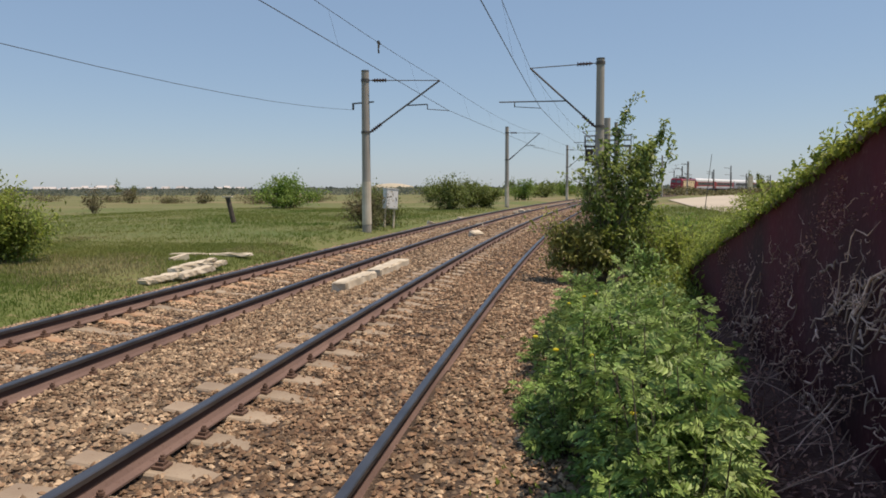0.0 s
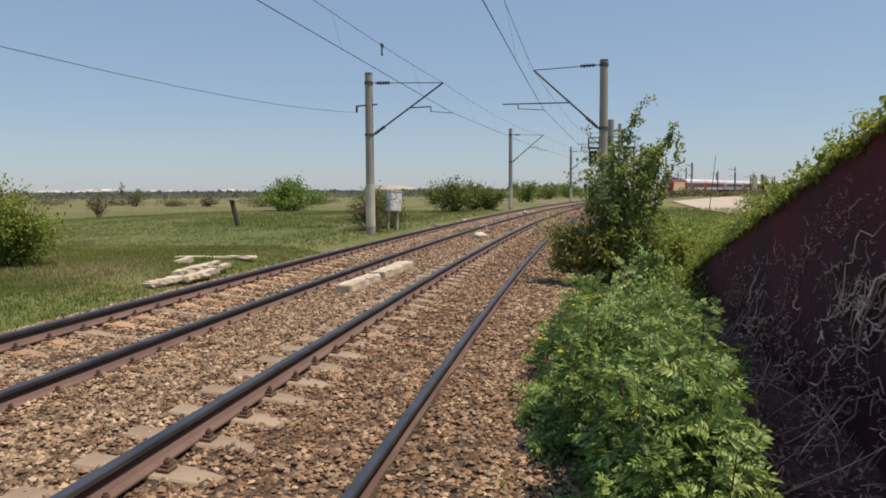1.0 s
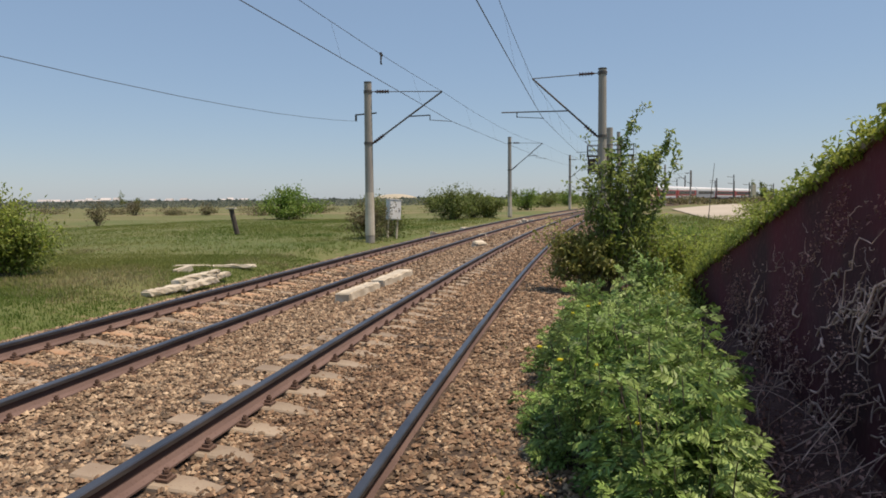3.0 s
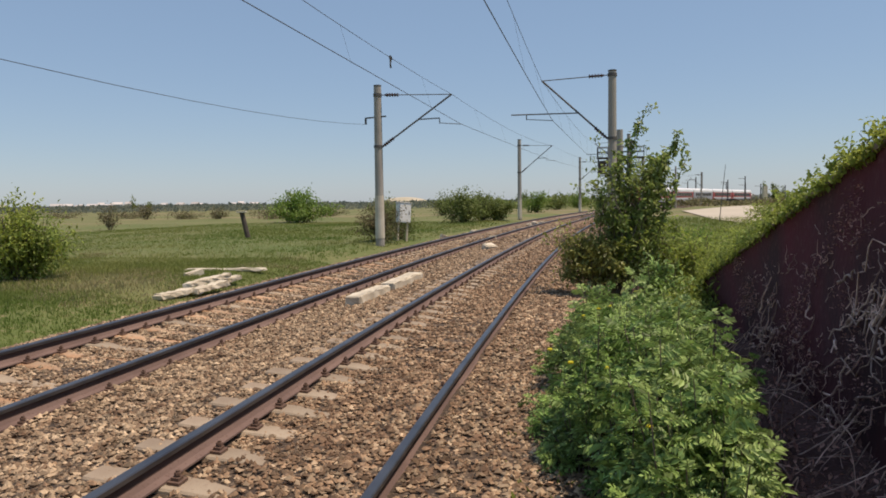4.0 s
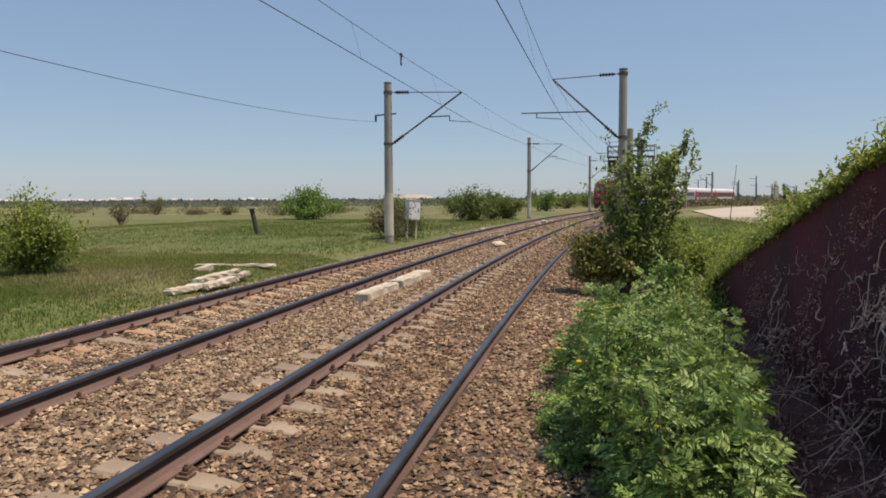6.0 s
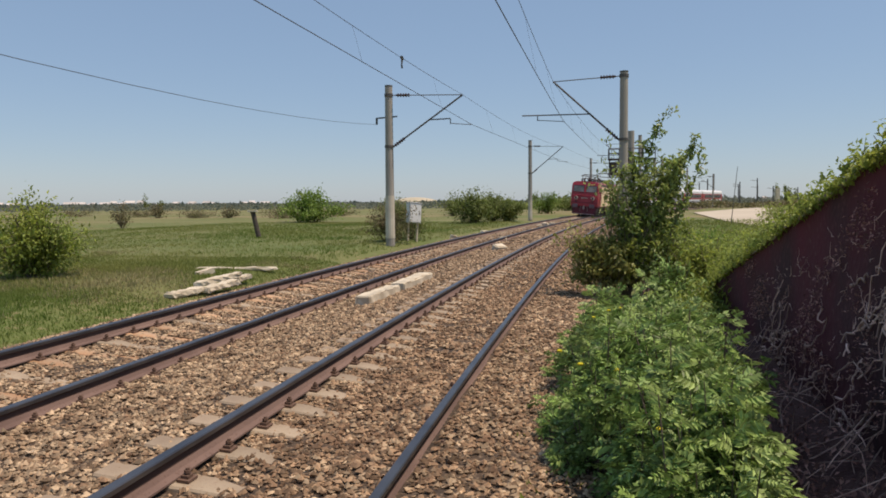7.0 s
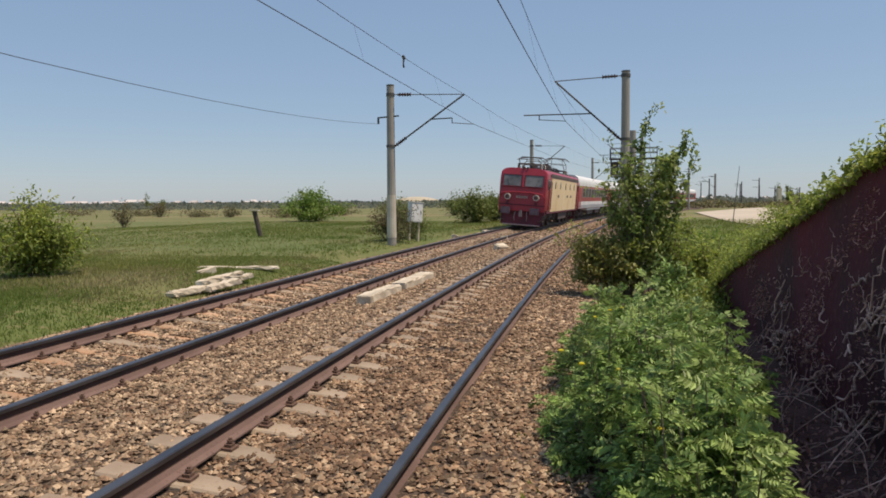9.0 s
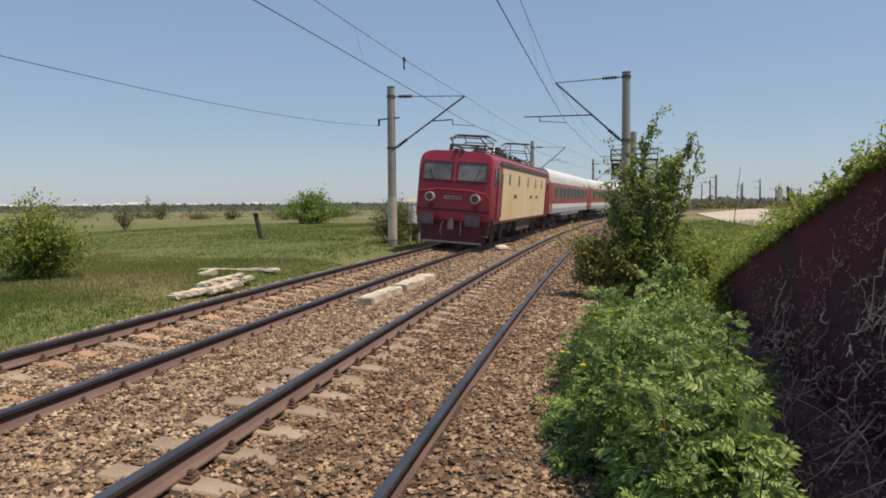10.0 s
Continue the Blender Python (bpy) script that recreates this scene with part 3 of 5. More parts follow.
def wheelset(parent, y, r):
    """An axle with two flanged wheels; it turns about its own axle."""
    bm = bmesh.new()
    rod(bm, (-0.95, 0, 0), (0.95, 0, 0), 0.09, sides=10)
    for sx in (-1, 1):
        rod(bm, (sx * 0.685, 0, 0), (sx * 0.82, 0, 0), r, sides=28)
        rod(bm, (sx * 0.66, 0, 0), (sx * 0.69, 0, 0), r + 0.028, sides=28)
        for k in range(5):
            a = k * 2 * math.pi / 5
            rod(bm, (sx * 0.825, math.cos(a) * r * 0.55, math.sin(a) * r * 0.55), (sx * 0.835, math.cos(a) * r * 0.55, math.sin(a) * r * 0.55), r * 0.16, sides=8)
    ob = part("wheelset", bm, UNDER, parent)
    ob.location = (0, y, r)
    return ob


def bogie(parent, y, axles, r):
    bm = bmesh.new()
    span = max(axles) - min(axles)
    for sx in (-1, 1):
        box(bm, (sx * 1.02 - 0.07, y - span / 2 - 0.55, r - 0.05), (sx * 1.02 + 0.07, y + span / 2 + 0.55, r + 0.22), 0.03)
        for a in axles:
            box(bm, (sx * 1.08 - 0.12, y + a - 0.17, r - 0.2), (sx * 1.08 + 0.12, y + a + 0.17, r + 0.16), 0.03)
            for dy in (-0.34, 0.34):
                rod(bm, (sx * 1.08, y + a + dy, r - 0.12), (sx * 1.08, y + a + dy, r + 0.2), 0.085, sides=10)
        rod(bm, (sx * 1.12, y - 0.2, r + 0.1), (sx * 1.12, y - 0.2, r + 0.5), 0.13, sides=10)
        rod(bm, (sx * 1.12, y + 0.2, r + 0.1), (sx * 1.12, y + 0.2, r + 0.5), 0.13, sides=10)
    box(bm, (-1.0, y - 0.3, r - 0.1), (1.0, y + 0.3, r + 0.25), 0.03)
    part("bogie", bm, UNDER, parent)
    return [wheelset(parent, y + a, r) for a in axles]


def slab(parent, name, lo, hi, material, label="", bevel=0.012):
    return part(name, blocks((lo, hi), bevel=bevel), material, parent, label)


def build_loco():
    """The red and cream electric locomotive; y is ahead."""
    thing = empty("electric_locomotive")
    tagged(thing, "faded red and cream electric locomotive pulling coaches on the far track", "locomotive")
    L, W = 17.6, 1.455

    def nose(z):
        return 0.34 - 0.20 * max(0.0, (z - 2.2)) ** 1.1 - 0.10 * max(0.0, 1.75 - z)
    sharp(part("body", shell(L, W, 1.02, 3.46, 3.62, nose), RED, thing))
    # cream sides between the cabs
    for sx in (-1, 1):
        x0, x1 = sorted((sx * W, sx * (W + 0.014)))
        slab(thing, "side_panel", (x0, -6.9, 1.04), (x1, 7.2, 3.12), CREAM, "faded cream side panel with rust streaks")
        for i, y in enumerate((5.4, 2.9, 0.1, -2.6, -5.2)):
            if i < 5:
                w = part("side_window", blocks(((min(sx * (W + 0.01), sx * (W + 0.026)), y - 0.19, 2.50), (max(sx * (W + 0.01), sx * (W + 0.026)), y + 0.19, 2.96)), bevel=0.005), WINDOW, thing)
        for y in (3.7, -1.2, -3.4):
            slab(thing, "vent_grille", (min(sx * (W + 0.01), sx * (W + 0.028)), y - 0.35, 1.95), (max(sx * (W + 0.01), sx * (W + 0.028)), y + 0.35, 2.10), ROOF_GREY, bevel=0.004)
        for y in (7.75, -7.75):
            slab(thing, "cab_window", (min(sx * (W - 0.01), sx * (W + 0.022)), (y + 0.45) if y > 0 else (y - 0.95), 2.40), (max(sx * (W - 0.01), sx * (W + 0.022)), (y + 0.95) if y > 0 else (y - 0.45), 3.02), WINDOW, "", 0.01)
            d = slab(thing, "cab_door", (min(sx * (W - 0.01), sx * (W + 0.02)), y - 0.36, 1.15), (max(sx * (W - 0.01), sx * (W + 0.02)), y + 0.36, 3.10), RED)
            part("door_window", blocks(((min(sx * (W + 0.015), sx * (W + 0.03)), y - 0.24, 2.5), (max(sx * (W + 0.015), sx * (W + 0.03)), y + 0.24, 2.98))), WINDOW, d)
            part("grab_rail", rods(((sx * (W + 0.06), y + 0.45, 1.2), (sx * (W + 0.06), y + 0.45, 2.9), 0.018), ((sx * (W + 0.06), y - 0.45, 1.2), (sx * (W + 0.06), y - 0.45, 2.9), 0.018)), DARK_RED, thing)
        slab(thing, "roof_edge", (min(sx * (W - 0.10), sx * (W + 0.02)), -8.3, 3.22), (max(sx * (W - 0.10), sx * (W + 0.02)), 7.7, 3.31), ROOF_GREY, bevel=0.02)
        slab(thing, "roof_side", (min(sx * (W - 0.06), sx * (W + 0.010)), -7.9, 3.13), (max(sx * (W - 0.06), sx * (W + 0.010)), 7.3, 3.40), ROOF_GREY, "grimy grey upper side", 0.03)
        for y in (7.2, 4.6, 1.5, -1.9, -4.6, -6.9):
            slab(thing, "panel_seam", (min(sx * W, sx * (W + 0.022)), y - 0.02, 1.04), (max(sx * W, sx * (W + 0.022)), y + 0.02, 3.12), CREAM, bevel=0.006)
        slab(thing, "sill", (min(sx * (W - 0.12), sx * (W + 0.008)), -8.6, 0.93), (max(sx * (W - 0.12), sx * (W + 0.008)), 8.6, 1.10), DARK_RED)
    slab(thing, "roof_deck", (-1.15, -8.0, 3.48), (1.15, 7.5, 3.64), ROOF_GREY, "grimy grey roof", 0.05)
    for end in (1, -1):
        m = Matrix.Rotation(0 if end > 0 else math.pi, 4, "Z")

        def put(name, bm, mat_, label="", under=None):
            for v in bm.verts:
                v.co = m @ v.co
            return part(name, bm, mat_, under or thing, label)
        face = L / 2 + 0.0
        # windscreens in their frames, raked with the cab front
        for sx in (-1, 1):
            rake = Matrix.Translation((sx * 0.665, face + nose(2.84) + 0.012, 2.84)) @ Matrix.Rotation(radians(12.5), 4, "X")
            fr = bmesh.new()
            for lo, hi in (((-0.59, -0.03, 0.32), (0.59, 0.035, 0.38)), ((-0.59, -0.03, -0.38), (0.59, 0.035, -0.32)), ((-0.59, -0.03, -0.36), (-0.53, 0.035, 0.36)), ((0.53, -0.03, -0.36), (0.59, 0.035, 0.36))):
                box(fr, lo, hi, 0.012, rake)
            frame_ = put("windscreen_frame", fr, DARK_RED)
            put("windscreen", box(bmesh.new(), (-0.54, -0.03, -0.33), (0.54, 0.012, 0.33), 0.0, rake), REFLECT_GLASS, "dark windscreen pane greyed for its reflection", frame_)
            wip = bmesh.new()
            rod(wip, rake @ Vector((sx * 0.1, 0.03, -0.34)), rake @ Vector((sx * 0.3, 0.035, 0.12)), 0.012)
            put("wiper", wip, STEEL)
        # headlights
            hl = bmesh.new()
            rod(hl, (sx * 0.87, face + 0.22, 1.86), (sx * 0.87, face + 0.50, 1.86), 0.19, 0.175, 22)
            lamp = put("headlight", hl, LAMP_RIM, "round headlight with a pale rim")
            g1 = bmesh.new()
            rod(g1, (sx * 0.87, face + 0.49, 1.86), (sx * 0.87, face + 0.512, 1.86), 0.135, 0.13, 20)
            put("lens", g1, LAMP_GLASS, under=lamp)
            tl = bmesh.new()
            rod(tl, (sx * 0.87, face + 0.2, 1.52), (sx * 0.87, face + 0.36, 1.52), 0.09, 0.085, 14)
            put("tail_lamp", tl, DARK_RED)
            # buffers
            bf = bmesh.new()
            rod(bf, (sx * 0.875, face + 0.05, 1.04), (sx * 0.875, face + 0.45, 1.04), 0.13, 0.11, 16)
            rod(bf, (sx * 0.875, face + 0.45, 1.04), (sx * 0.875, face + 0.72, 1.04), 0.075, 0.075, 14)
            box(bf, (sx * 0.875 - 0.29, face + 0.69, 0.84), (sx * 0.875 + 0.29, face + 0.75, 1.25), 0.025)
            put("buffer", bf, BUFFER_GREY, "worn oblong buffer head")
            put("hose", tubes_bm([[(sx * 0.34, face + 0.2, 0.98), (sx * 0.36, face + 0.36, 0.86), (sx * 0.40, face + 0.38, 0.6), (sx * 0.36, face + 0.30, 0.45)]], 0.028), HOSE)
            put("step", blocks(((sx * 1.2 - 0.16, face - 0.1, 0.45), (sx * 1.2 + 0.16, face + 0.25, 0.49)), ((sx * 1.35 - 0.015, face, 0.45), (sx * 1.35 + 0.015, face + 0.05, 1.0))), UNDER)
        # brow over the lamps, plate, handrail, beam, plough, hook
        put("brow", tubes_bm([[(-1.36, face + 0.31, 1.86), (-1.24, face + 0.36, 2.07), (-0.6, face + 0.37, 2.16), (0.6, face + 0.37, 2.16), (1.24, face + 0.36, 2.07), (1.36, face + 0.31, 1.86)]], 0.035), RED)
        put("number_plate", blocks(((-0.34, face + 0.30, 1.80), (0.34, face + 0.355, 1.93)), bevel=0.01), PLATE, "pale plate with unreadable bars")
        put("plate_bar", blocks(*[((-0.28 + k * 0.145, face + 0.35, 1.84), (-0.28 + k * 0.145 + 0.10, face + 0.362, 1.89)) for k in range(4)]), DARK_RED)
        put("buffer_beam", blocks(((-1.40, face - 0.2, 0.82), (1.40, face + 0.16, 1.30)), bevel=0.03), DARK_RED, "grimy dark red buffer beam")
        put("plough", blocks(((-1.25, face - 0.08, 0.17), (1.25, face + 0.10, 0.84)), bevel=0.03), DARK_RED)
        put("plough_edge", blocks(((-1.15, face + 0.05, 0.15), (1.15, face + 0.16, 0.22)), bevel=0.01), PLATE, "worn pale lower edge of the plough")
        put("coupling_hook", blocks(((-0.06, face + 0.1, 0.95), (0.06, face + 0.48, 1.09)), ((-0.10, face + 0.40, 0.68), (0.10, face + 0.50, 1.0)), bevel=0.02), HOSE)
        put("ledge", blocks(((-1.42, face + 0.05, 1.36), (1.42, face + 0.31, 1.43)), bevel=0.02), DARK_RED)
        put("horn", rods(((0.05, face - 0.3, 3.66), (0.05, face + 0.12, 3.63), 0.05, 0.09), ((-0.18, face - 0.3, 3.64), (-0.18, face + 0.1, 3.62), 0.04, 0.075)), UNDER)
        put("windscreen_pillar", box(bmesh.new(), (-0.06, -0.02, -0.4), (0.06, 0.04, 0.44), 0.015, Matrix.Translation((0, face + nose(2.84) + 0.012, 2.84)) @ Matrix.Rotation(radians(12.5), 4, "X")), RED)
        put("roof_aerial", rods(((-0.75, face - 0.6, 3.5), (-0.75, face - 0.6, 3.95), 0.012)), UNDER)
    # roof gear
    for y0, up in ((6.3, 0.40), (-5.0, 0.9)):
        thing_p = part("pantograph", panto(y0, up), STEEL, thing, "raised pantograph" if up > 0.5 else "folded pantograph")
        for x in (-0.7, 0.7):
            for y in (-0.75, 0.75):
                ins = bmesh.new()
                rod(ins, (x, y0 + y, 3.6), (x, y0 + y, 3.94), 0.085, 0.06)
                for q in range(4):
                    rod(ins, (x, y0 + y, 3.66 + q * 0.07), (x, y0 + y, 3.685 + q * 0.07), 0.13, 0.11)
                part("insulator", ins, PORCELAIN, thing_p)
    for y, hgt, r in ((3.2, 0.55, 0.22), (2.2, 0.48, 0.16), (1.3, 0.42, 0.12), (-0.2, 0.38, 0.12), (-1.6, 0.42, 0.10), (-2.8, 0.36, 0.14)):
        for x in (-0.45, 0.5):
            b = bmesh.new()
            rod(b, (x, y, 3.6), (x, y, 3.6 + hgt), r, r * 0.55, 12)
            for q in range(3):
                rod(b, (x, y, 3.72 + q * 0.1), (x, y, 3.75 + q * 0.1), r * 1.25, r * 1.15, 12)
            part("roof_insulator", b, PORCELAIN, thing)
    part("roof_conductor", rods(((0.5, 5.0, 4.08), (0.5, -5.0, 4.0), 0.02), ((-0.45, 3.2, 4.14), (-0.45, -2.8, 3.96), 0.02)), STEEL, thing)
    slab(thing, "battery_box", (-1.35, -2.2, 0.42), (1.35, 2.2, 1.0), UNDER, bevel=0.05)
    slab(thing, "air_tank", (-1.2, 2.4, 0.55), (1.2, 2.9, 0.95), UNDER, bevel=0.1)
    wheels = []
    for y in (5.15, -5.15):
        wheels += bogie(thing, y, (-2.1, 0.0, 2.1), 0.61)
    return thing, wheels


def tubes_bm(lines, r):
    bm = bmesh.new()
    for line in lines:
        for a, b in zip(line, line[1:]):
            rod(bm, a, b, r)
    return bm


def panto(y, up):
    """A diamond pantograph on its base frame; up is how far the head stands above the frame."""
    bm = bmesh.new()
    z = 3.94
    for x in (-0.7, 0.7):
        rod(bm, (x, y - 0.95, z), (x, y + 0.95, z), 0.035)
        for sy in (-1, 1):
            wide = 0.95 + (1.17 - up) * 0.55
            knee = (x * 0.85, y + sy * wide, z + up * 0.5 + 0.05)
            rod(bm, (x, y + sy * 0.45, z), knee, 0.028)
            rod(bm, knee, (x * 0.6, y + sy * 0.18, z + up), 0.022)
    for sy in (-1, 1):
        wide = 0.95 + (1.17 - up) * 0.55
        rod(bm, (-0.7, y + sy * 0.95, z), (0.7, y + sy * 0.95, z), 0.035)
        rod(bm, (-0.6, y + sy * wide, z + up * 0.5 + 0.05), (0.6, y + sy * wide, z + up * 0.5 + 0.05), 0.022)
        rod(bm, (-0.65, y + sy * 0.22, z + up + 0.04), (0.65, y + sy * 0.22, z + up + 0.04), 0.035)
        for sx in (-1, 1):
            rod(bm, (sx * 0.65, y + sy * 0.22, z + up + 0.04), (sx * 0.95, y + sy * 0.22, z + up - 0.14), 0.02)
    return bm


def build_coach(paint, band, label):
    thing = empty("passenger_coach")
    tagged(thing, label, "coach", "coaches of the train")
    L, W = 24.0, 1.41
    sharp(part("body", shell(L, W, 0.98, 3.25, 3.35, lambda z: 0.0), paint, thing))
    roof = shell(L - 0.06, W * 0.99, 3.06, 3.42, 3.84, lambda z: 0.0)
    sharp(part("roof", roof, WHITE_PAINT, thing, "bright white roof"))
    for sx in (-1, 1):
        def sheet(name, y0, y1, z0, z1, off, mat_):
            a, b = sorted((sx * (W - 0.005), sx * (W + off)))
            return part(name, blocks(((a, y0, z0), (b, y1, z1)), bevel=0.004), mat_, thing)
        sheet("lower_band", -11.6, 11.6, 1.32, 1.62, 0.012, band)
        sheet("sill_band", -11.6, 11.6, 1.02, 1.32, 0.010, COACH_GREY)
        glazing = sheet("window_band", -9.9, 9.9, 1.98, 2.80, 0.010, BAND_GREY)
        for k in range(10):
            y = -8.9 + k * 1.98
            sheet("side_window", y - 0.72, y + 0.72, 2.04, 2.74, 0.022, WINDOW).parent = glazing
        for y in (-11.0, 11.0):
            sheet("coach_door", y - 0.42, y + 0.42, 1.1, 2.95, 0.018, paint)
    for y in (L / 2, -L / 2):
        sgn = 1 if y > 0 else -1
        part("gangway", blocks(((-0.55, min(y, y + sgn * 0.26), 1.1), (0.55, max(y, y + sgn * 0.26), 3.3)), bevel=0.05), UNDER, thing)
        for sx in (-1, 1):
            bf = bmesh.new()
            rod(bf, (sx * 0.875, y, 1.04), (sx * 0.875, y + sgn * 0.24, 1.04), 0.1)
            part("buffer", bf, UNDER, thing)
    slab(thing, "underfloor_box", (-1.25, -4.8, 0.42), (1.25, -1.5, 1.0), UNDER, bevel=0.04)
    slab(thing, "underfloor_box", (-1.25, 0.6, 0.45), (1.25, 4.6, 1.0), UNDER, bevel=0.04)
    slab(thing, "side_skirt", (-1.30, -5.4, 0.78), (1.30, 5.4, 1.0), WHITE_PAINT if band is WHITE_PAINT else UNDER, bevel=0.02)
    wheels = []
    for y in (8.6, -8.6):
        wheels += bogie(thing, y, (-1.28, 1.28), 0.46)
    return thing, wheels


LOCO, LOCO_WHEELS = build_loco()
TRAIN = [(LOCO, 9.5, 5.15, LOCO_WHEELS, 0.61)]
reach_back = 19.0
for paint, band, label in ((COACH_RED, WHITE_PAINT, "red passenger coach with a white band behind the locomotive"),
                           (COACH_RED, WHITE_PAINT, "red passenger coach with a white band and white roof"),
                           (COACH_GREY, COACH_GREY, "grey passenger coach with a white roof and dark windows"),
                           (COACH_RED, WHITE_PAINT, "red passenger coach with a white band and white roof"),
                           (COACH_RED, WHITE_PAINT, "red last passenger coach with a white band")):
    car, wheels_ = build_coach(paint, band, label)
    TRAIN.append((car, reach_back + 12.25, 8.6, wheels_, 0.46))
    reach_back += 24.5


def front_s(t):
    """Where the locomotive's front stands on the line at t seconds."""
    return 201.2 - 17.42 * t


def car_pose(mid, pivot):
    """A car's pose from its two pivots; the train runs towards falling s."""
    z = FAR_LIFT + CANT / 2
    a, b = Vector(at(mid - pivot, -SPACING, z)), Vector(at(mid + pivot, -SPACING, z))
    ahead = (a - b).normalized()
    h = HEADING + mid / RADIUS
    low = Vector((math.cos(h), -math.sin(h), 0))
    side = (-low + Vector((0, 0, CANT / 1.5))).normalized()
    up = side.cross(ahead).normalized()
    side = ahead.cross(up)
    m = Matrix((side, ahead, up)).transposed().to_4x4()
    return Matrix.Translation((a + b) / 2) @ m


# ---- plants ----
def leaf_cloud(name, spots, size, rng, droop=0.4, wide=0.5):
    """Many folded leaves at given places: each a base, two sides and a tip."""
    k = len(spots)
    az = rng.uniform(0, 2 * math.pi, k)
    el = rng.normal(0.1 - droop * 0.5, 0.8, k)
    out = np.stack([np.cos(az) * np.cos(el), np.sin(az) * np.cos(el), np.sin(el)], 1)
    side = np.cross(out, rng.normal(0, 0.35, (k, 3)) + [0, 0, 1.0])
    side /= np.linalg.norm(side, axis=1, keepdims=True) + 1e-9
    up = np.cross(side, out)
    ln = (size * rng.uniform(0.65, 1.35, k))[:, None]
    w = ln * wide * 0.5
    mid = spots + out * ln * 0.45
    v = np.stack([spots, mid + side * w + up * w * 0.35, spots + out * ln - up * ln * 0.12, mid - side * w + up * w * 0.35], 1).reshape(-1, 3)
    base = (np.arange(k) * 4)[:, None]
    f = np.concatenate([base + [0, 1, 2], base + [0, 2, 3]])
    return soup(name, v, f.tolist())


def pinnate_cloud(name, spots, ways, length, rng, pairs=5):
    """Compound leaves: a stalk with leaflets in pairs and one at the tip, arching over."""
    k = len(spots)
    vs = []
    ln = (length * rng.uniform(0.7, 1.25, k))[:, None]
    way = ways / (np.linalg.norm(ways, axis=1, keepdims=True) + 1e-9)
    side = np.cross(way, np.array([0, 0, 1.0]) + rng.normal(0, 0.75, (k, 3)))
    side /= np.linalg.norm(side, axis=1, keepdims=True) + 1e-9
    up = np.cross(side, way)
    for j in range(pairs):
        q = 0.25 + 0.7 * j / pairs
        root = spots + way * ln * q - np.array([0, 0, 1.0]) * ln * 0.35 * q * q
        for sg in (-1, 1):
            d = side * sg * 0.85 + way * 0.5 - np.array([0, 0, 0.22]) + rng.normal(0, 0.12, (k, 3))
            l2 = ln * (0.44 - 0.2 * abs(j / pairs - 0.35))
            w = np.cross(d, up)
            w /= np.linalg.norm(w, axis=1, keepdims=True) + 1e-9
            vs.append(np.stack([root, root + d * l2 * 0.45 + w * l2 * 0.2 + up * l2 * 0.07, root + d * l2 - np.array([0, 0, 1.0]) * l2 * 0.1, root + d * l2 * 0.45 - w * l2 * 0.2 + up * l2 * 0.07], 1))
    tip = spots + way * ln * 0.92 - np.array([0, 0, 1.0]) * ln * 0.3
    d = way - np.array([0, 0, 0.5])
    vs.append(np.stack([tip, tip + d * ln * 0.13 + side * ln * 0.06, tip + d * ln * 0.28, tip + d * ln * 0.13 - side * ln * 0.06], 1))
    v = np.concatenate(vs).reshape(-1, 3)
    base = (np.arange(len(v) // 4) * 4)[:, None]
    f = np.concatenate([base + [0, 1, 2], base + [0, 2, 3]])
    return soup(name, v, f.tolist())


def limb(a, b, rng, bend=0.12, n=6):
    a, b = np.array(a, float), np.array(b, float)
    wob = rng.normal(0, bend, 3) * np.linalg.norm(b - a)
    return [tuple(a + (b - a) * q + wob * math.sin(math.pi * q) * 0.6) for q in np.linspace(0, 1, n)]


def build_shrub(name, x, y, half, height, leaf, material, label, category="shrub", leaves=3500, seed=1, stems=14, depth=None, up=0.55):
    """A shrub: stems from one root and a ragged crown of leaf clumps round their ends."""
    rng = np.random.default_rng(seed)
    z0 = float(ground_z(x, y))
    thing = empty(name, Matrix.Translation((x, y, z0)))
    tagged(thing, label, category)
    depth = half if depth is None else depth
    runs, ends = [], []
    for i in range(stems):
        a = 2 * math.pi * (i + rng.uniform(-0.3, 0.3)) / stems
        reach = rng.uniform(0.15, 0.95)
        top = height * (1 - 0.5 * reach ** 2) * rng.uniform(0.72, 1.0)
        end = (math.cos(a) * half * reach, math.sin(a) * depth * reach, top)
        line = limb((rng.normal(0, half * 0.08), rng.normal(0, half * 0.08), -0.05), end, rng, 0.08)
        runs.append((line, list(np.linspace(0.012 + height * 0.006, 0.004, len(line)))))
        ends.append(line)
        for j in range(4):
            q = rng.uniform(0.3, 0.95)
            p = np.array(line[int(q * 5)])
            e = p + rng.normal(0, 1, 3) * [half * 0.3, depth * 0.3, height * 0.13] + [0, 0, height * 0.06]
            tw = limb(p, e, rng, 0.1, 4)
            runs.append((tw, [0.008, 0.006, 0.004, 0.003]))
            ends.append(tw)
    part("trunk", tubes("trunk", runs, 4), BARK, thing, "thin brown stems")
    spots = []
    per = leaves // len(ends)
    spread = min(half * 0.11 + 0.035, 0.3)
    for line in ends:
        pts = np.array(line)
        q = rng.uniform(up * 0.35, 1.0, per) ** 0.8 * (len(pts) - 1)
        i = np.minimum(q.astype(int), len(pts) - 2)
        on = pts[i] + (pts[i + 1] - pts[i]) * (q - i)[:, None]
        spots.append(on + rng.normal(0, spread, (per, 3)) * rng.uniform(0.3, 1.2, (per, 1)))
    spots = np.concatenate(spots)
    spots = spots[spots[:, 2] > 0.05]
    part("crown", leaf_cloud("crown", spots, leaf, rng), material, thing, "ragged leafy crown")
    return thing


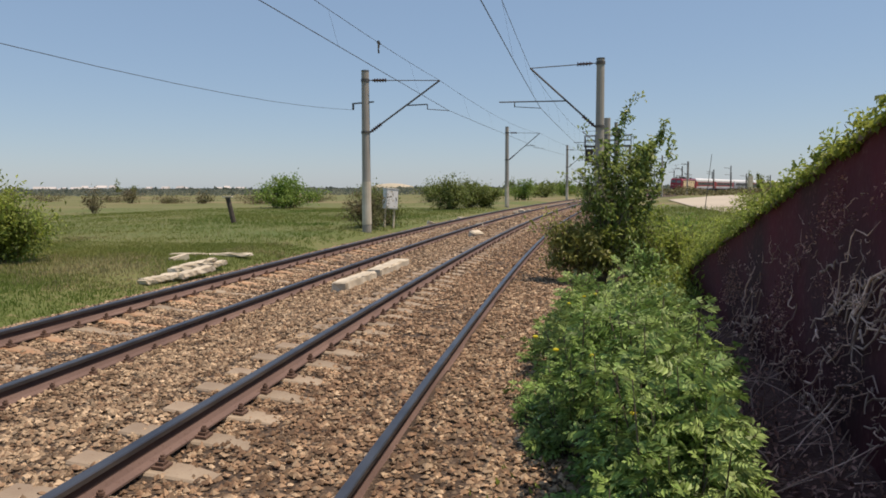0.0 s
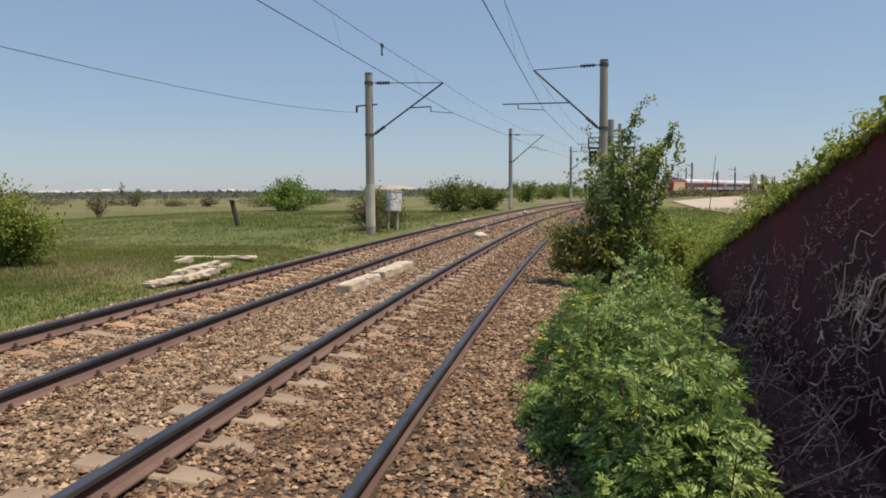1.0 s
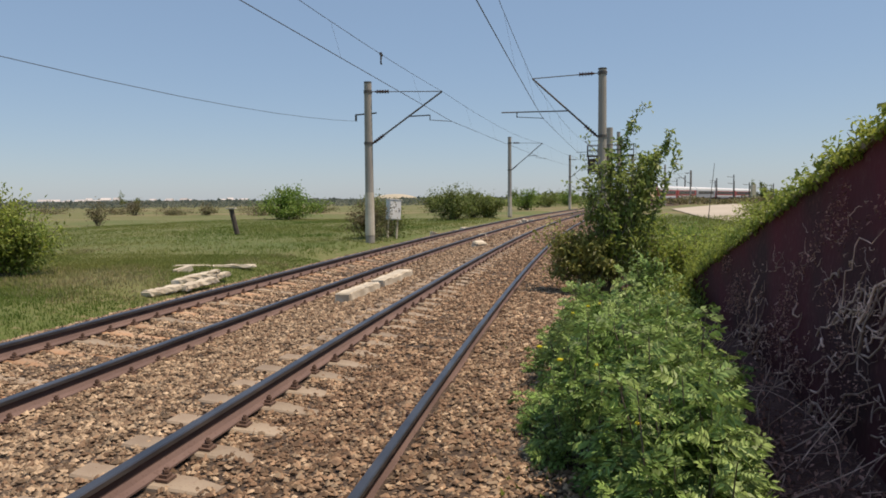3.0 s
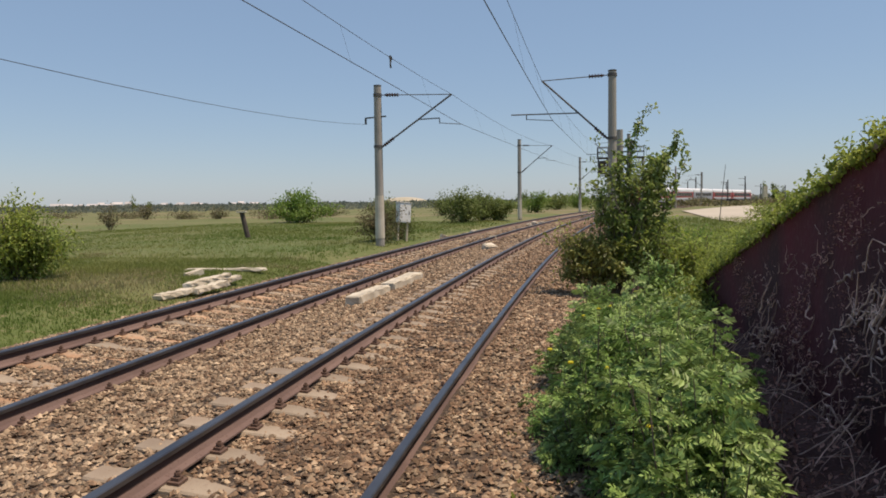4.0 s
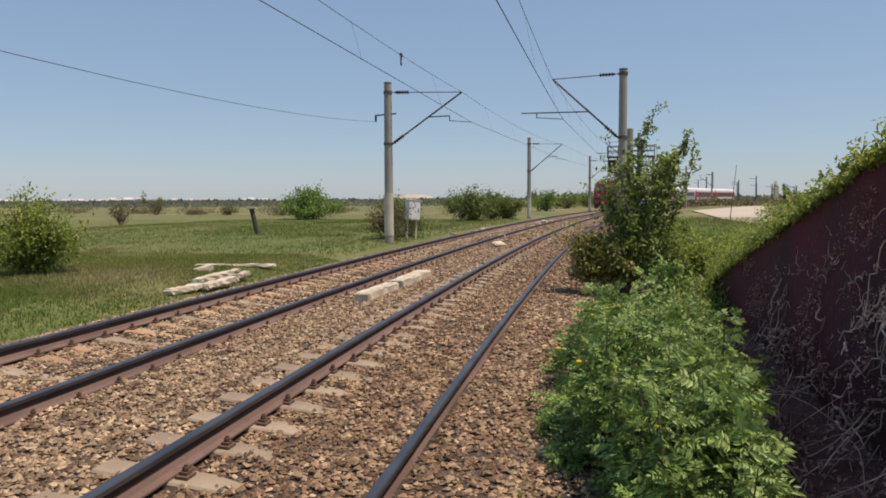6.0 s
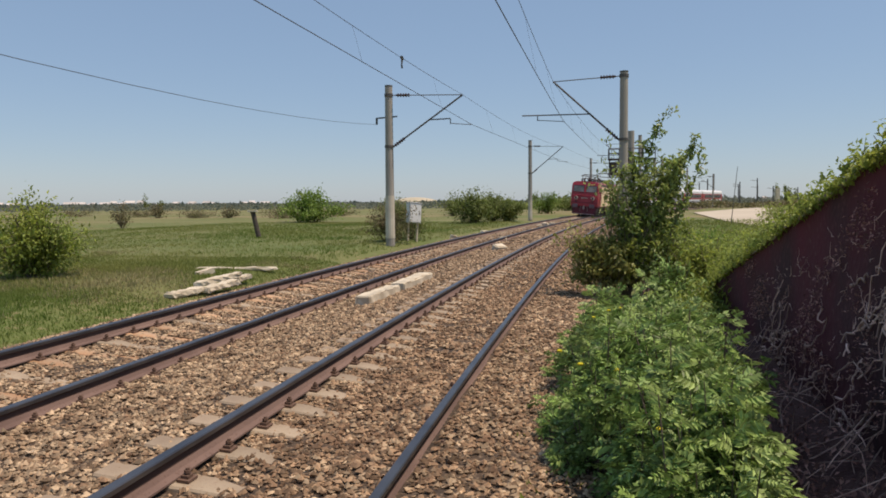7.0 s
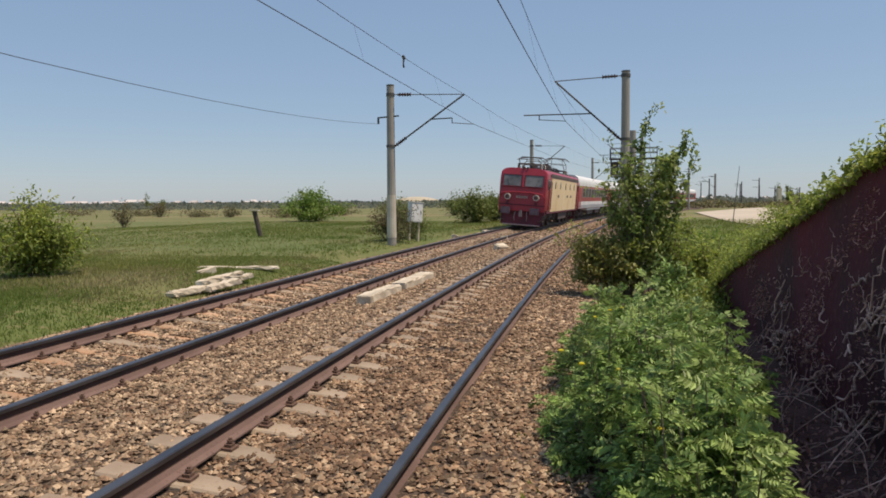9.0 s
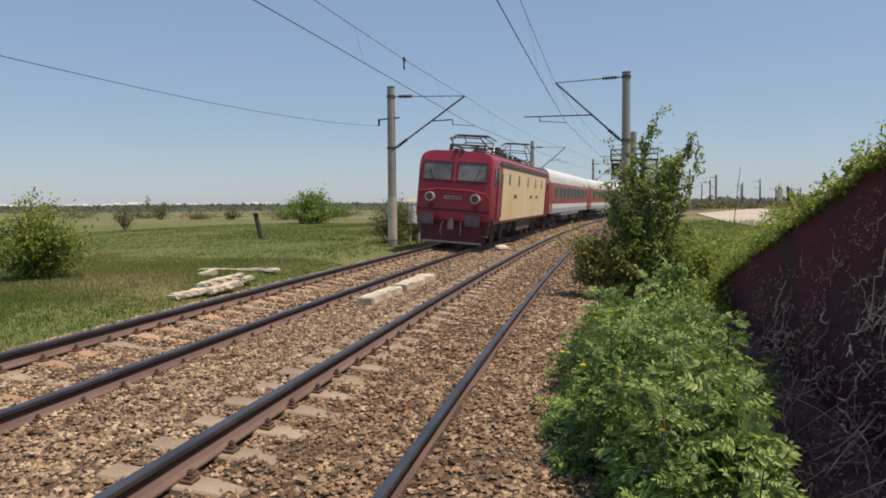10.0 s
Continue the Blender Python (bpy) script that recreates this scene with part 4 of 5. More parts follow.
SHOOTS = []
GUSTS = [(t, (d - 48) * 0.22) for t, d in ((0, 44), (0.4, 50), (0.8, 54), (1.2, 62), (1.6, 57), (2.0, 50), (2.4, 51), (2.7, 54), (3.25, 50), (3.8, 43), (4.2, 50),
         (4.6, 58), (5.0, 49), (5.4, 33), (5.7, 32), (6.2, 55), (6.8, 70), (7.0, 62), (7.3, 55), (7.6, 57), (7.9, 42), (8.2, 37), (8.5, 37), (8.8, 32), (9.1, 31), (9.4, 36), (9.7, 39), (10.0, 45))]


def leaf_mass(rng, root, mid, half, stems, twigs, leaves, clump):
    """Branches from a root into a rounded mass, with leaf clumps round the ends of their twigs."""
    runs, spots = [], []
    root, mid, half = np.array(root), np.array(mid), np.array(half)
    for i in range(stems):
        v = rng.normal(size=3)
        v *= rng.uniform(0.35, 1.0) / np.linalg.norm(v)
        line = limb(root + rng.normal(0, 0.07, 3) * [1, 1, 0], mid + v * half, rng, 0.08, 6)
        runs.append((line, list(np.linspace(0.02, 0.005, 6))))
        for j in range(twigs):
            p = np.array(line[int(rng.integers(3, 6))])
            tw = limb(p, p + rng.normal(0, 0.24, 3) * half + [0, 0, 0.08], rng, 0.1, 4)
            runs.append((tw, [0.007, 0.006, 0.004, 0.003]))
            pts = np.array(tw)
            spots.append(pts[rng.integers(1, 4, leaves)] + rng.normal(0, clump, (leaves, 3)))
    spots = np.concatenate(spots)
    return runs, spots[spots[:, 2] > 0.27]


def build_sapling():
    """The tall bush beside the near track: a gnarled dark base, a lighter crown, and shoots that bend in the wind."""
    thing = empty("sapling_bush", Matrix.Translation((3.30, 15.2, -0.15)))
    tagged(thing, "tall leafy bush with dark inner stems beside the near track", "bush")
    rng = np.random.default_rng(21)
    runs = []
    for root, mid, half, stems, twigs, leaves, mat_, label in (
            ((-0.42, 0.0, -0.05), (-0.52, 0.0, 0.78), (0.78, 0.6, 0.74), 26, 6, 30, LEAF_OLIVE, "olive leaves of the low dark base"),
            ((-0.05, 0.1, -0.05), (0.22, 0.0, 1.85), (0.68, 0.6, 0.95), 24, 6, 21, LEAF_SAPLING, "fresh green upper crown"),
            ((0.55, 0.1, -0.05), (0.95, 0.2, 1.05), (0.55, 0.6, 0.75), 18, 5, 24, LEAF_YELLOW, "yellow-green leaves low on one side"),
            ((0.25, -0.1, -0.05), (0.30, -0.1, 0.95), (0.60, 0.5, 0.65), 11, 5, 22, LEAF_YELLOW, "sunlit leaves low in the middle")):
        r, lp = leaf_mass(rng, root, mid, half, stems, twigs, leaves, 0.075)
        runs += r
        part("crown", leaf_cloud("crown", lp, 0.10, rng), mat_, thing, label)
    part("trunk", tubes("trunk", runs, 4), BARK, thing, "thin dark stems")
    for root, top, leaves, gain in (((0.10, 0.0, 1.3), (0.47, 0.0, 3.60), 300, 1.0), ((0.45, 0.1, 1.2), (1.20, 0.0, 3.1), 520, 0.8), ((-0.1, 0.1, 1.3), (-0.42, 0.1, 2.35), 160, 0.8),
                                    ((0.25, -0.2, 1.2), (0.90, -0.2, 2.8), 340, 0.9), ((0.0, -0.1, 1.3), (0.05, -0.1, 2.85), 240, 0.9), ((0.5, 0.2, 1.0), (1.02, 0.2, 2.9), 440, 0.7), ((0.2, 0.1, 1.2), (0.36, 0.1, 2.75), 200, 0.95),
                                    ((0.7, -0.1, 1.0), (1.32, -0.1, 2.65), 260, 0.8)):
        root, top = np.array(root), np.array(top)
        line = limb((0, 0, 0), top - root, rng, 0.02, 8)
        runs = [(line, list(np.linspace(0.018, 0.004, 8)))]
        pts = np.array(line)
        lp = []
        for j in range(9):
            p = pts[2 + int(rng.uniform(0, 5.5))]
            e = p + np.array([rng.normal(0, 0.16), rng.normal(0, 0.16), rng.uniform(0.1, 0.3)])
            tw = limb(p, e, rng, 0.08, 4)
            runs.append((tw, [0.007, 0.005, 0.004, 0.003]))
            lp.append(np.array(tw)[rng.integers(1, 4, leaves // 14)] + rng.normal(0, 0.045, (leaves // 14, 3)))
        q = rng.uniform(1.5, 6.99, leaves // 2)
        i = q.astype(int)
        lp.append(pts[i] + (pts[i + 1] - pts[i]) * (q - i)[:, None] + rng.normal(0, 0.07, (leaves // 2, 3)) * (1.25 - q / 9)[:, None])
        lp = np.concatenate(lp)
        shoot = part("shoot", tubes("shoot", runs, 4), BARK, thing, "slender upright shoot")
        shoot.location = root
        part("leaves", leaf_cloud("leaves", lp, 0.108, rng, wide=0.6), LEAF_SAPLING, shoot)
        SHOOTS.append((shoot, tuple(root), gain))


def build_front_bush():
    """The waist-high patch of feathery green leaves between the ballast and the wall."""
    rng = np.random.default_rng(31)
    thing = empty("front_bush", Matrix.Translation((1.2, 6.0, -0.3)))
    tagged(thing, "lush waist-high green bush with feathery leaves beside the ballast", "bush")
    pos, ways, stems = [], [], []
    for i in range(2700):
        d = 2.3 + 9.9 * rng.random() ** 1.75
        left = np.interp(d, [2.3, 3.2, 4.0, 5.0, 6.0, 8.6, 11, 13], [0.60, 0.74, 0.86, 0.82, 0.75, 1.0, 1.65, 2.2])
        right = np.interp(d, [2.3, 3.4, 5.0, 6.5, 8, 10, 13], [1.02, 1.40, 1.83, 2.35, 2.72, 3.2, 3.9])
        q = rng.uniform(0, 1)
        x = left + (right - left) * q
        dome = 1 - abs(2 * q - 1.15) ** 6
        top = (0.30 + 0.72 * max(0.0, dome)) * np.interp(d, [2.3, 3.2, 4.2, 5, 8.5, 10.5, 12.2], [0.46, 0.72, 0.92, 1.02, 0.88, 0.52, 0.34]) * rng.uniform(0.5, 1.12)
        lump = noise.noise(Vector((x * 1.9, d * 1.5, 2.0)))
        hole = noise.noise(Vector((x * 4.4, d * 3.4, 9.0)))
        if lump + 0.9 * hole < -0.10:
            continue
        top *= 0.86 + 0.5 * lump + 0.55 * hole
        tipx, tipy = x + rng.normal(0, 0.09), d + rng.normal(0, 0.11)
        line = limb((x - 1.2, d - 6.0, 0.0), (tipx - 1.2, tipy - 6.0, top), rng, 0.06, 5)
        stems.append((line, [0.009, 0.008, 0.006, 0.005, 0.003]))
        pts = np.array(line)
        # a whorl of leaves at the tip, upright within and arching outside, and a few below
        count = int(rng.integers(7, 11))
        turn = rng.uniform(0, 6.28)
        for j in range(count):
            u = 3.999 - 1.1 * j / count
            k = int(u)
            a = turn + j * 2.4 + rng.normal(0, 0.25)
            lift = 1.05 - 1.15 * j / count + rng.normal(0, 0.2)
            pos.append(pts[k] + (pts[k + 1] - pts[k]) * (u - k))
            ways.append((math.cos(a), math.sin(a), lift))
        for j in range(2):
            u = rng.uniform(1.4, 2.9)
            k = int(u)
            a = rng.uniform(0, 6.28)
            pos.append(pts[k] + (pts[k + 1] - pts[k]) * (u - k))
            ways.append((math.cos(a), math.sin(a), rng.uniform(0.0, 0.6)))
    part("stem_thicket", tubes("stem_thicket", stems, 4), BARK, thing, "thin stems")["kind"] = "stuff"
    part("foliage", pinnate_cloud("foliage", np.array(pos), np.array(ways), 0.15, rng), LEAF_FRONT, thing, "feathery compound leaves")
    for x, y, z in ((0.93, 4.6, 0.76), (0.73, 5.8, 0.64), (0.79, 5.13, 0.68), (1.70, 8.2, 0.64), (1.24, 7.2, 0.69), (1.46, 7.6, 0.70), (1.60, 8.0, 0.66), (1.30, 8.0, 0.60), (1.02, 3.9, 0.60)):
        bm = bmesh.new()
        for k in range(6):
            a = k * math.pi / 3
            bmesh.ops.create_icosphere(bm, subdivisions=1, radius=0.010, matrix=Matrix.Translation((math.cos(a) * 0.012, math.sin(a) * 0.012, 0)))
        bmesh.ops.create_icosphere(bm, subdivisions=1, radius=0.012)
        fl = part("flower", bm, FLOWER, thing, "small yellow flower head")
        fl.location = (x - 1.2, y - 6.0, z + 0.3)


def build_weeds():
    """Low weeds on the shoulder and behind the tall bush."""
    rng = np.random.default_rng(41)
    pos = []
    for d0, d1, a0, a1, k, hmax in ((11.5, 30, 0.285, 0.40, 6800, 0.75), (3.6, 11.0, 0.03, 0.13, 3600, 0.24), (17, 45, 0.30, 0.44, 3000, 0.6)):
        d = rng.uniform(d0, d1, k)
        x = d * rng.uniform(a0, a1, k)
        if hmax < 0.3:
            x = np.interp(d, [3, 5.0, 6.0, 8.6, 11], [0.35, 0.42, 0.32, 0.70, 1.4]) + 0.18 + rng.normal(0, 0.24, k)
        lump = np.array([noise.noise(Vector((p * 1.9, q * 0.9, 4.0))) + 0.6 * noise.noise(Vector((p * 4.5, q * 2.2, 8.0))) for p, q in zip(x, d)])
        stay = lump > (-0.12 if hmax > 0.3 else -1)
        x, d, lump, k = x[stay], d[stay], lump[stay], int(stay.sum())
        z = ground_z(x, d) + rng.uniform(0.1, 1, k) * hmax * np.clip(0.35 + 1.3 * lump, 0.05, 1.4)
        pos.append(np.stack([x, d, np.maximum(z, -0.3) + 0.03], 1))
    pos = np.concatenate(pos)
    me = leaf_cloud("weeds", pos, 0.14, rng, 0.2, 0.3)
    tagged(part("weeds", me, LEAF_YELLOW), "low yellow-green weeds on the shoulder beside the line", "weeds", kind="stuff")


def build_grass():
    rng = np.random.default_rng(51)
    for mat_, label, zones in ((GRASS, "rough green meadow grass", ((3, 22, 5.45, 16, 60000, 0.07), (22, 60, 6.2, 32, 34000, 0.12), (8, 70, 4.5, 14, 5000, 0.28))),
                               (DRY_GRASS, "dry tan grass tufts", ((8, 24, 5.8, 16, 15000, 0.09), (22, 60, 10, 40, 2600, 0.13)))):
        vs = []
        for zi, (s0, s1, n0, n1, k, h) in enumerate(zones):
            s = rng.uniform(s0, s1, k)
            n = -rng.uniform(n0, n1, k) if zi < 2 else rng.uniform(n0, n1, k)
            x, y, _ = at(s, n)
            dry = np.array([noise.noise(Vector((a * 0.35, b * 0.2, 5))) + 0.5 * noise.noise(Vector((a * 1.1, b * 0.7, 8))) for a, b in zip(x, y)])
            dry += 0.45 * np.exp(-((y - 15.2) / 2.6) ** 2) * (x < -4)
            keep = dry > 0.16 if mat_ is DRY_GRASS else dry < rng.uniform(0.12, 0.75, k)
            x, y = x[keep], y[keep]
            z = ground_z(x, y) - 0.02
            k = len(x)
            for b in range(3):
                a = rng.uniform(0, 6.28, k)
                hh = h * rng.uniform(0.5, 1.2, k)
                lean = rng.uniform(0.1, 0.6, k) * hh
                w = 0.007 + hh * 0.05
                ox, oy = rng.normal(0, 0.05, k), rng.normal(0, 0.05, k)
                p0 = np.stack([x + ox - np.sin(a) * w, y + oy + np.cos(a) * w, z], 1)
                p1 = np.stack([x + ox + np.sin(a) * w, y + oy - np.cos(a) * w, z], 1)
                p2 = np.stack([x + ox + np.cos(a) * lean, y + oy + np.sin(a) * lean, z + hh], 1)
                vs.append(np.stack([p0, p1, p2], 1).reshape(-1, 3))
        v = np.concatenate(vs)
        f = np.arange(len(v)).reshape(-1, 3)
        name = "grass" if mat_ is GRASS else "dry_grass"
        tagged(part(name, soup(name, v, f.tolist()), mat_), label, "grass", kind="stuff")


# ---- the wing wall ----
WALL_TURN, WALL_OFF = radians(11.0), 1.95


def wall_at(u, out=0.0):
    """A place on the wall's face, u metres along it."""
    c, s = math.cos(WALL_TURN), math.sin(WALL_TURN)
    return ((WALL_OFF + out) * c + u * s, -(WALL_OFF + out) * s + u * c)


def wall_top(u):
    return 2.276 - 0.209 * (max(u, 5.0) - 5.38)


def build_wall():
    rng = np.random.default_rng(61)
    us = np.arange(-4.0, 19.01, 0.25)
    verts, faces = [], []
    for u in us:
        top = wall_top(u) + 0.012 * math.sin(u * 5.1) + 0.01 * math.sin(u * 13.7)
        a, b = wall_at(u), wall_at(u, 0.5)
        verts += [(*a, -0.7), (*a, min(top, 0.9)), (*a, top), (*b, top), (*b, -0.7)]
    for i in range(len(us) - 1):
        for k in range(4):
            faces.append((i * 5 + k, i * 5 + k + 1, i * 5 + k + 6, i * 5 + k + 5))
    faces += [(0, 1, 2, 3, 4), tuple(range(len(verts) - 1, len(verts) - 6, -1))]
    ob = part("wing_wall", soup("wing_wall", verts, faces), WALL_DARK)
    tagged(ob, "dark reddish concrete wing wall with a sloping top, shade deepened in its colour", "wall", kind="structure")
    cv, cf = [], []
    for u in us:
        top = wall_top(u) + 0.016 * math.sin(u * 5.1) + 0.012 * math.sin(u * 13.7)
        for out, dz in ((-0.035, -0.03), (-0.03, 0.02), (0.02, 0.035), (0.52, 0.035), (0.53, -0.03)):
            cv.append((*wall_at(u, out), top + dz))
    for i in range(len(us) - 1):
        for k in range(5):
            j = (k + 1) % 5
            cf.append((i * 5 + k, i * 5 + j, i * 5 + j + 5, i * 5 + k + 5))
    tagged(part("wall_coping", soup("wall_coping", cv, cf), COPING), "weathered brown coping along the sloping wall top", "coping", kind="structure")
    # the bank behind the wall
    bv, bf = [], []
    for u in us:
        top = wall_top(u)
        for out, drop in ((0.5, 0.06), (1.3, 0.10), (2.6, 0.8), (5.0, 2.4), (7.0, 3.2)):
            x, y = wall_at(u, out)
            bv.append((x, y, max(top - drop, float(ground_z(x, y)) - 0.05)))
    for i in range(len(us) - 1):
        for k in range(4):
            bf.append((i * 5 + k, i * 5 + k + 1, i * 5 + k + 6, i * 5 + k + 5))
    tagged(part("bank", soup("bank", bv, bf, True), GROUND), "grassy bank behind the wing wall", "bank", kind="structure")
    # dead climbing stems on the face: a few thick ones hang slantwise, many short twigs branch off
    runs = []

    def crawl(u, z, lean, ln, r, n=10, kink=0.05, off=0.03):
        """A stem that gropes over the face from (u, z), its way changing at every joint."""
        pts, du = [], lean
        for k in range(n):
            pts.append((*wall_at(u, -off - 0.03 * rng.random()), min(max(z, -0.4), wall_top(u) - 0.03)))
            du += rng.normal(0, 0.30)
            step = ln / n / math.hypot(1.0, du)
            u += du * step + rng.normal(0, kink * ln / n)
            z += step + rng.normal(0, kink * ln / n)
        runs.append((pts, list(np.linspace(r, r * 0.4, n))))
        return pts
    for i in range(44):
        u0 = rng.uniform(4.2, 7.2) if i < 26 else rng.uniform(5.5, 10.5)
        z0 = rng.uniform(-0.35, max(0.0, wall_top(u0) - 0.9))
        lean0 = rng.normal(-3.0, 0.5)
        big = rng.uniform(0.006, 0.015)
        crawl(u0, z0, lean0, rng.uniform(0.5, 2.2), big, 12, 0.5)
        for k in range(rng.integers(4, 11)):
            ln = rng.uniform(0.06, 0.3)
            q = rng.uniform(0, 0.9)
            crawl(u0 + lean0 * q * 0.4 + rng.normal(0, 0.12), z0 + q * 0.4 + rng.normal(0, 0.08), lean0 + rng.normal(0, 1.6), ln, rng.uniform(0.002, 0.006), 6, 0.5, 0.02 + 0.08 * rng.random())
    for i in range(170):
        u0 = rng.uniform(4.2, 11.0)
        crawl(u0, rng.uniform(-0.35, max(0.0, wall_top(u0) - 0.45)), rng.normal(-2.0, 2.4), rng.uniform(0.05, 0.26), rng.uniform(0.002, 0.005), 5, 0.5, 0.01 + 0.07 * rng.random())
    for u, z, rad, a0, a1 in ((5.62, 0.66, 0.13, 0.6, 5.2), (5.35, 0.35, 0.10, 1.0, 4.0), (6.6, 0.55, 0.07, 0.2, 3.6), (7.4, 0.75, 0.06, 2.0, 5.5)):
        pts = [(*wall_at(u - rad * (1 + 0.12 * math.sin(3 * a)) * math.cos(a), -0.05 - 0.02 * math.sin(2 * a)), z + rad * 1.1 * math.sin(a) * (1 + 0.1 * math.cos(5 * a))) for a in np.linspace(a0, a1, 14)]
        runs.append((pts, list(np.linspace(0.010, 0.006, 14))))
    tagged(part("dead_vines", tubes("dead_vines", runs, 4), DEAD_STEM), "tangled pale dead vine stems clinging to the wall", "vine", kind="stuff")
    dry = []
    for u in rng.uniform(3.6, 12, 12000):
        z = rng.uniform(-0.35, wall_top(u) - 0.1)
        if noise.noise(Vector((u * 1.3 + z * 1.9, z * 1.1 - u * 0.5, 6.0))) > 0.17 + 0.25 * max(0.0, z - wall_top(u) + 0.9):
            dry.append((*wall_at(u, -rng.uniform(0.01, 0.10)), z))
    tagged(part("dead_leaves", leaf_cloud("dead_leaves", np.array(dry), 0.032, rng), DEAD_LEAF), "shrivelled brown leaves on the wall", "leaves", kind="stuff")
    # bare soil along the foot, the wall's shade deepened in its colour
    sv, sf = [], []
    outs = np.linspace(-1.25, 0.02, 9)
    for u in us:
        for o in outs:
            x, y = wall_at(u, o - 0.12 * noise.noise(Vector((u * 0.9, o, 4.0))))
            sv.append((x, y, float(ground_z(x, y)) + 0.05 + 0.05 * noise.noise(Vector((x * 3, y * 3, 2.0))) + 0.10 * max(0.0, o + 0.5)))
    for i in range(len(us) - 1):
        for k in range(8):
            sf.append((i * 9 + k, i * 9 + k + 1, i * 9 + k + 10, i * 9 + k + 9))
    tagged(part("soil_strip", soup("soil_strip", sv, sf, True), SOIL), "bare brown soil along the foot of the wall, coloured dark for the shade", "soil", kind="structure")
    # dead stems and shaded growth heaped at the foot
    heap = []
    for i in range(210):
        u, out = rng.uniform(3.0, 11.0), -rng.uniform(0.02, 1.0)
        a = np.array((*wall_at(u, out), -0.32))
        e = a + [rng.normal(0.22, 0.2), rng.normal(-0.25, 0.3), rng.uniform(0.1, 0.6)]
        r = rng.uniform(0.003, 0.010)
        heap.append((limb(a, e, rng, 0.25, 6), list(np.linspace(r, r * 0.5, 6))))
    tagged(part("dead_stalks", tubes("dead_stalks", heap, 4), DEAD_STEM), "grey dead stalks leaning at the foot of the wall", "stalks", kind="stuff")
    low = np.array([(*wall_at(u, -rng.uniform(0.0, 0.9)), -0.34 + rng.uniform(0, 0.28)) for u in rng.uniform(2.4, 9.0, 4500)])
    tagged(part("leaf_litter", leaf_cloud("leaf_litter", low, 0.055, rng), DEAD_LEAF), "brown leaf litter in the shade of the wall", "leaves", kind="stuff")
    # green creeper along the top
    pos = []
    for u in rng.uniform(4.0, 18.5, 17000):
        thick = np.interp(u, [3, 6, 9, 12, 19], [0.10, 0.13, 0.19, 0.27, 0.4]) * max(0.12, 0.62 + 0.9 * noise.noise(Vector((u * 1.9, 0.0, 3.0))) + 0.5 * noise.noise(Vector((u * 5.5, 2.0, 1.0))))
        pos.append((*wall_at(u, rng.uniform(-0.14, 0.35)), wall_top(u) - 0.05 + min(abs(rng.normal(0, thick)), thick * 1.9)))
    thing = empty("creeper", Matrix.Translation((*wall_at(8.0, 0.2), wall_top(8.0))))
    tagged(thing, "yellow-green creeper growing along the sloping wall top", "creeper")
    off = np.array(thing.location)
    part("foliage", leaf_cloud("creeper", np.array(pos) - off, 0.052, rng, wide=0.65), LEAF_YELLOW, thing)
    shoots = []
    for u in rng.uniform(5.6, 13.0, 60):
        a = np.array((*wall_at(u, rng.uniform(0.1, 0.5)), wall_top(u))) - off
        shoots.append((limb(a, a + [rng.normal(0, 0.12), rng.normal(0, 0.12), rng.uniform(0.1, 0.25)], rng, 0.1, 4), [0.006, 0.005, 0.004, 0.003]))
    part("stem_tangle", tubes("stem_tangle", shoots, 4), BARK, thing)["kind"] = "stuff"


# ---- loose things beside the line ----
def beam(name, a, b, w, h, z, label, tilt=0.0):
    """A concrete beam lying from a to b, its edges chipped."""
    a, b = Vector((*a, z)), Vector((*b, z + tilt))
    ln = (b - a).length
    bm = bmesh.new()
    bmesh.ops.create_cube(bm, size=1, matrix=Matrix.Diagonal((w, ln, h, 1)))
    bmesh.ops.bevel(bm, geom=list(bm.edges), offset=0.018, segments=2, affect="EDGES")
    bmesh.ops.subdivide_edges(bm, edges=[e for e in bm.edges if e.calc_length() > 0.5], cuts=9)
    rnd = random.Random(int(ln * 1000))
    for v in bm.verts:
        v.co += Vector((rnd.uniform(-0.02, 0.02), rnd.uniform(-0.025, 0.025), rnd.uniform(-0.022, 0.01)))
    ob = part(name, bm, PALE_CONCRETE)
    way = (b - a).normalized()
    ob.matrix_world = Matrix.Translation((a + b) / 2 + Vector((0, 0, h / 2))) @ way.to_track_quat("Y", "Z").to_matrix().to_4x4()
    tagged(ob, label, "concrete beam", "discarded concrete beams")


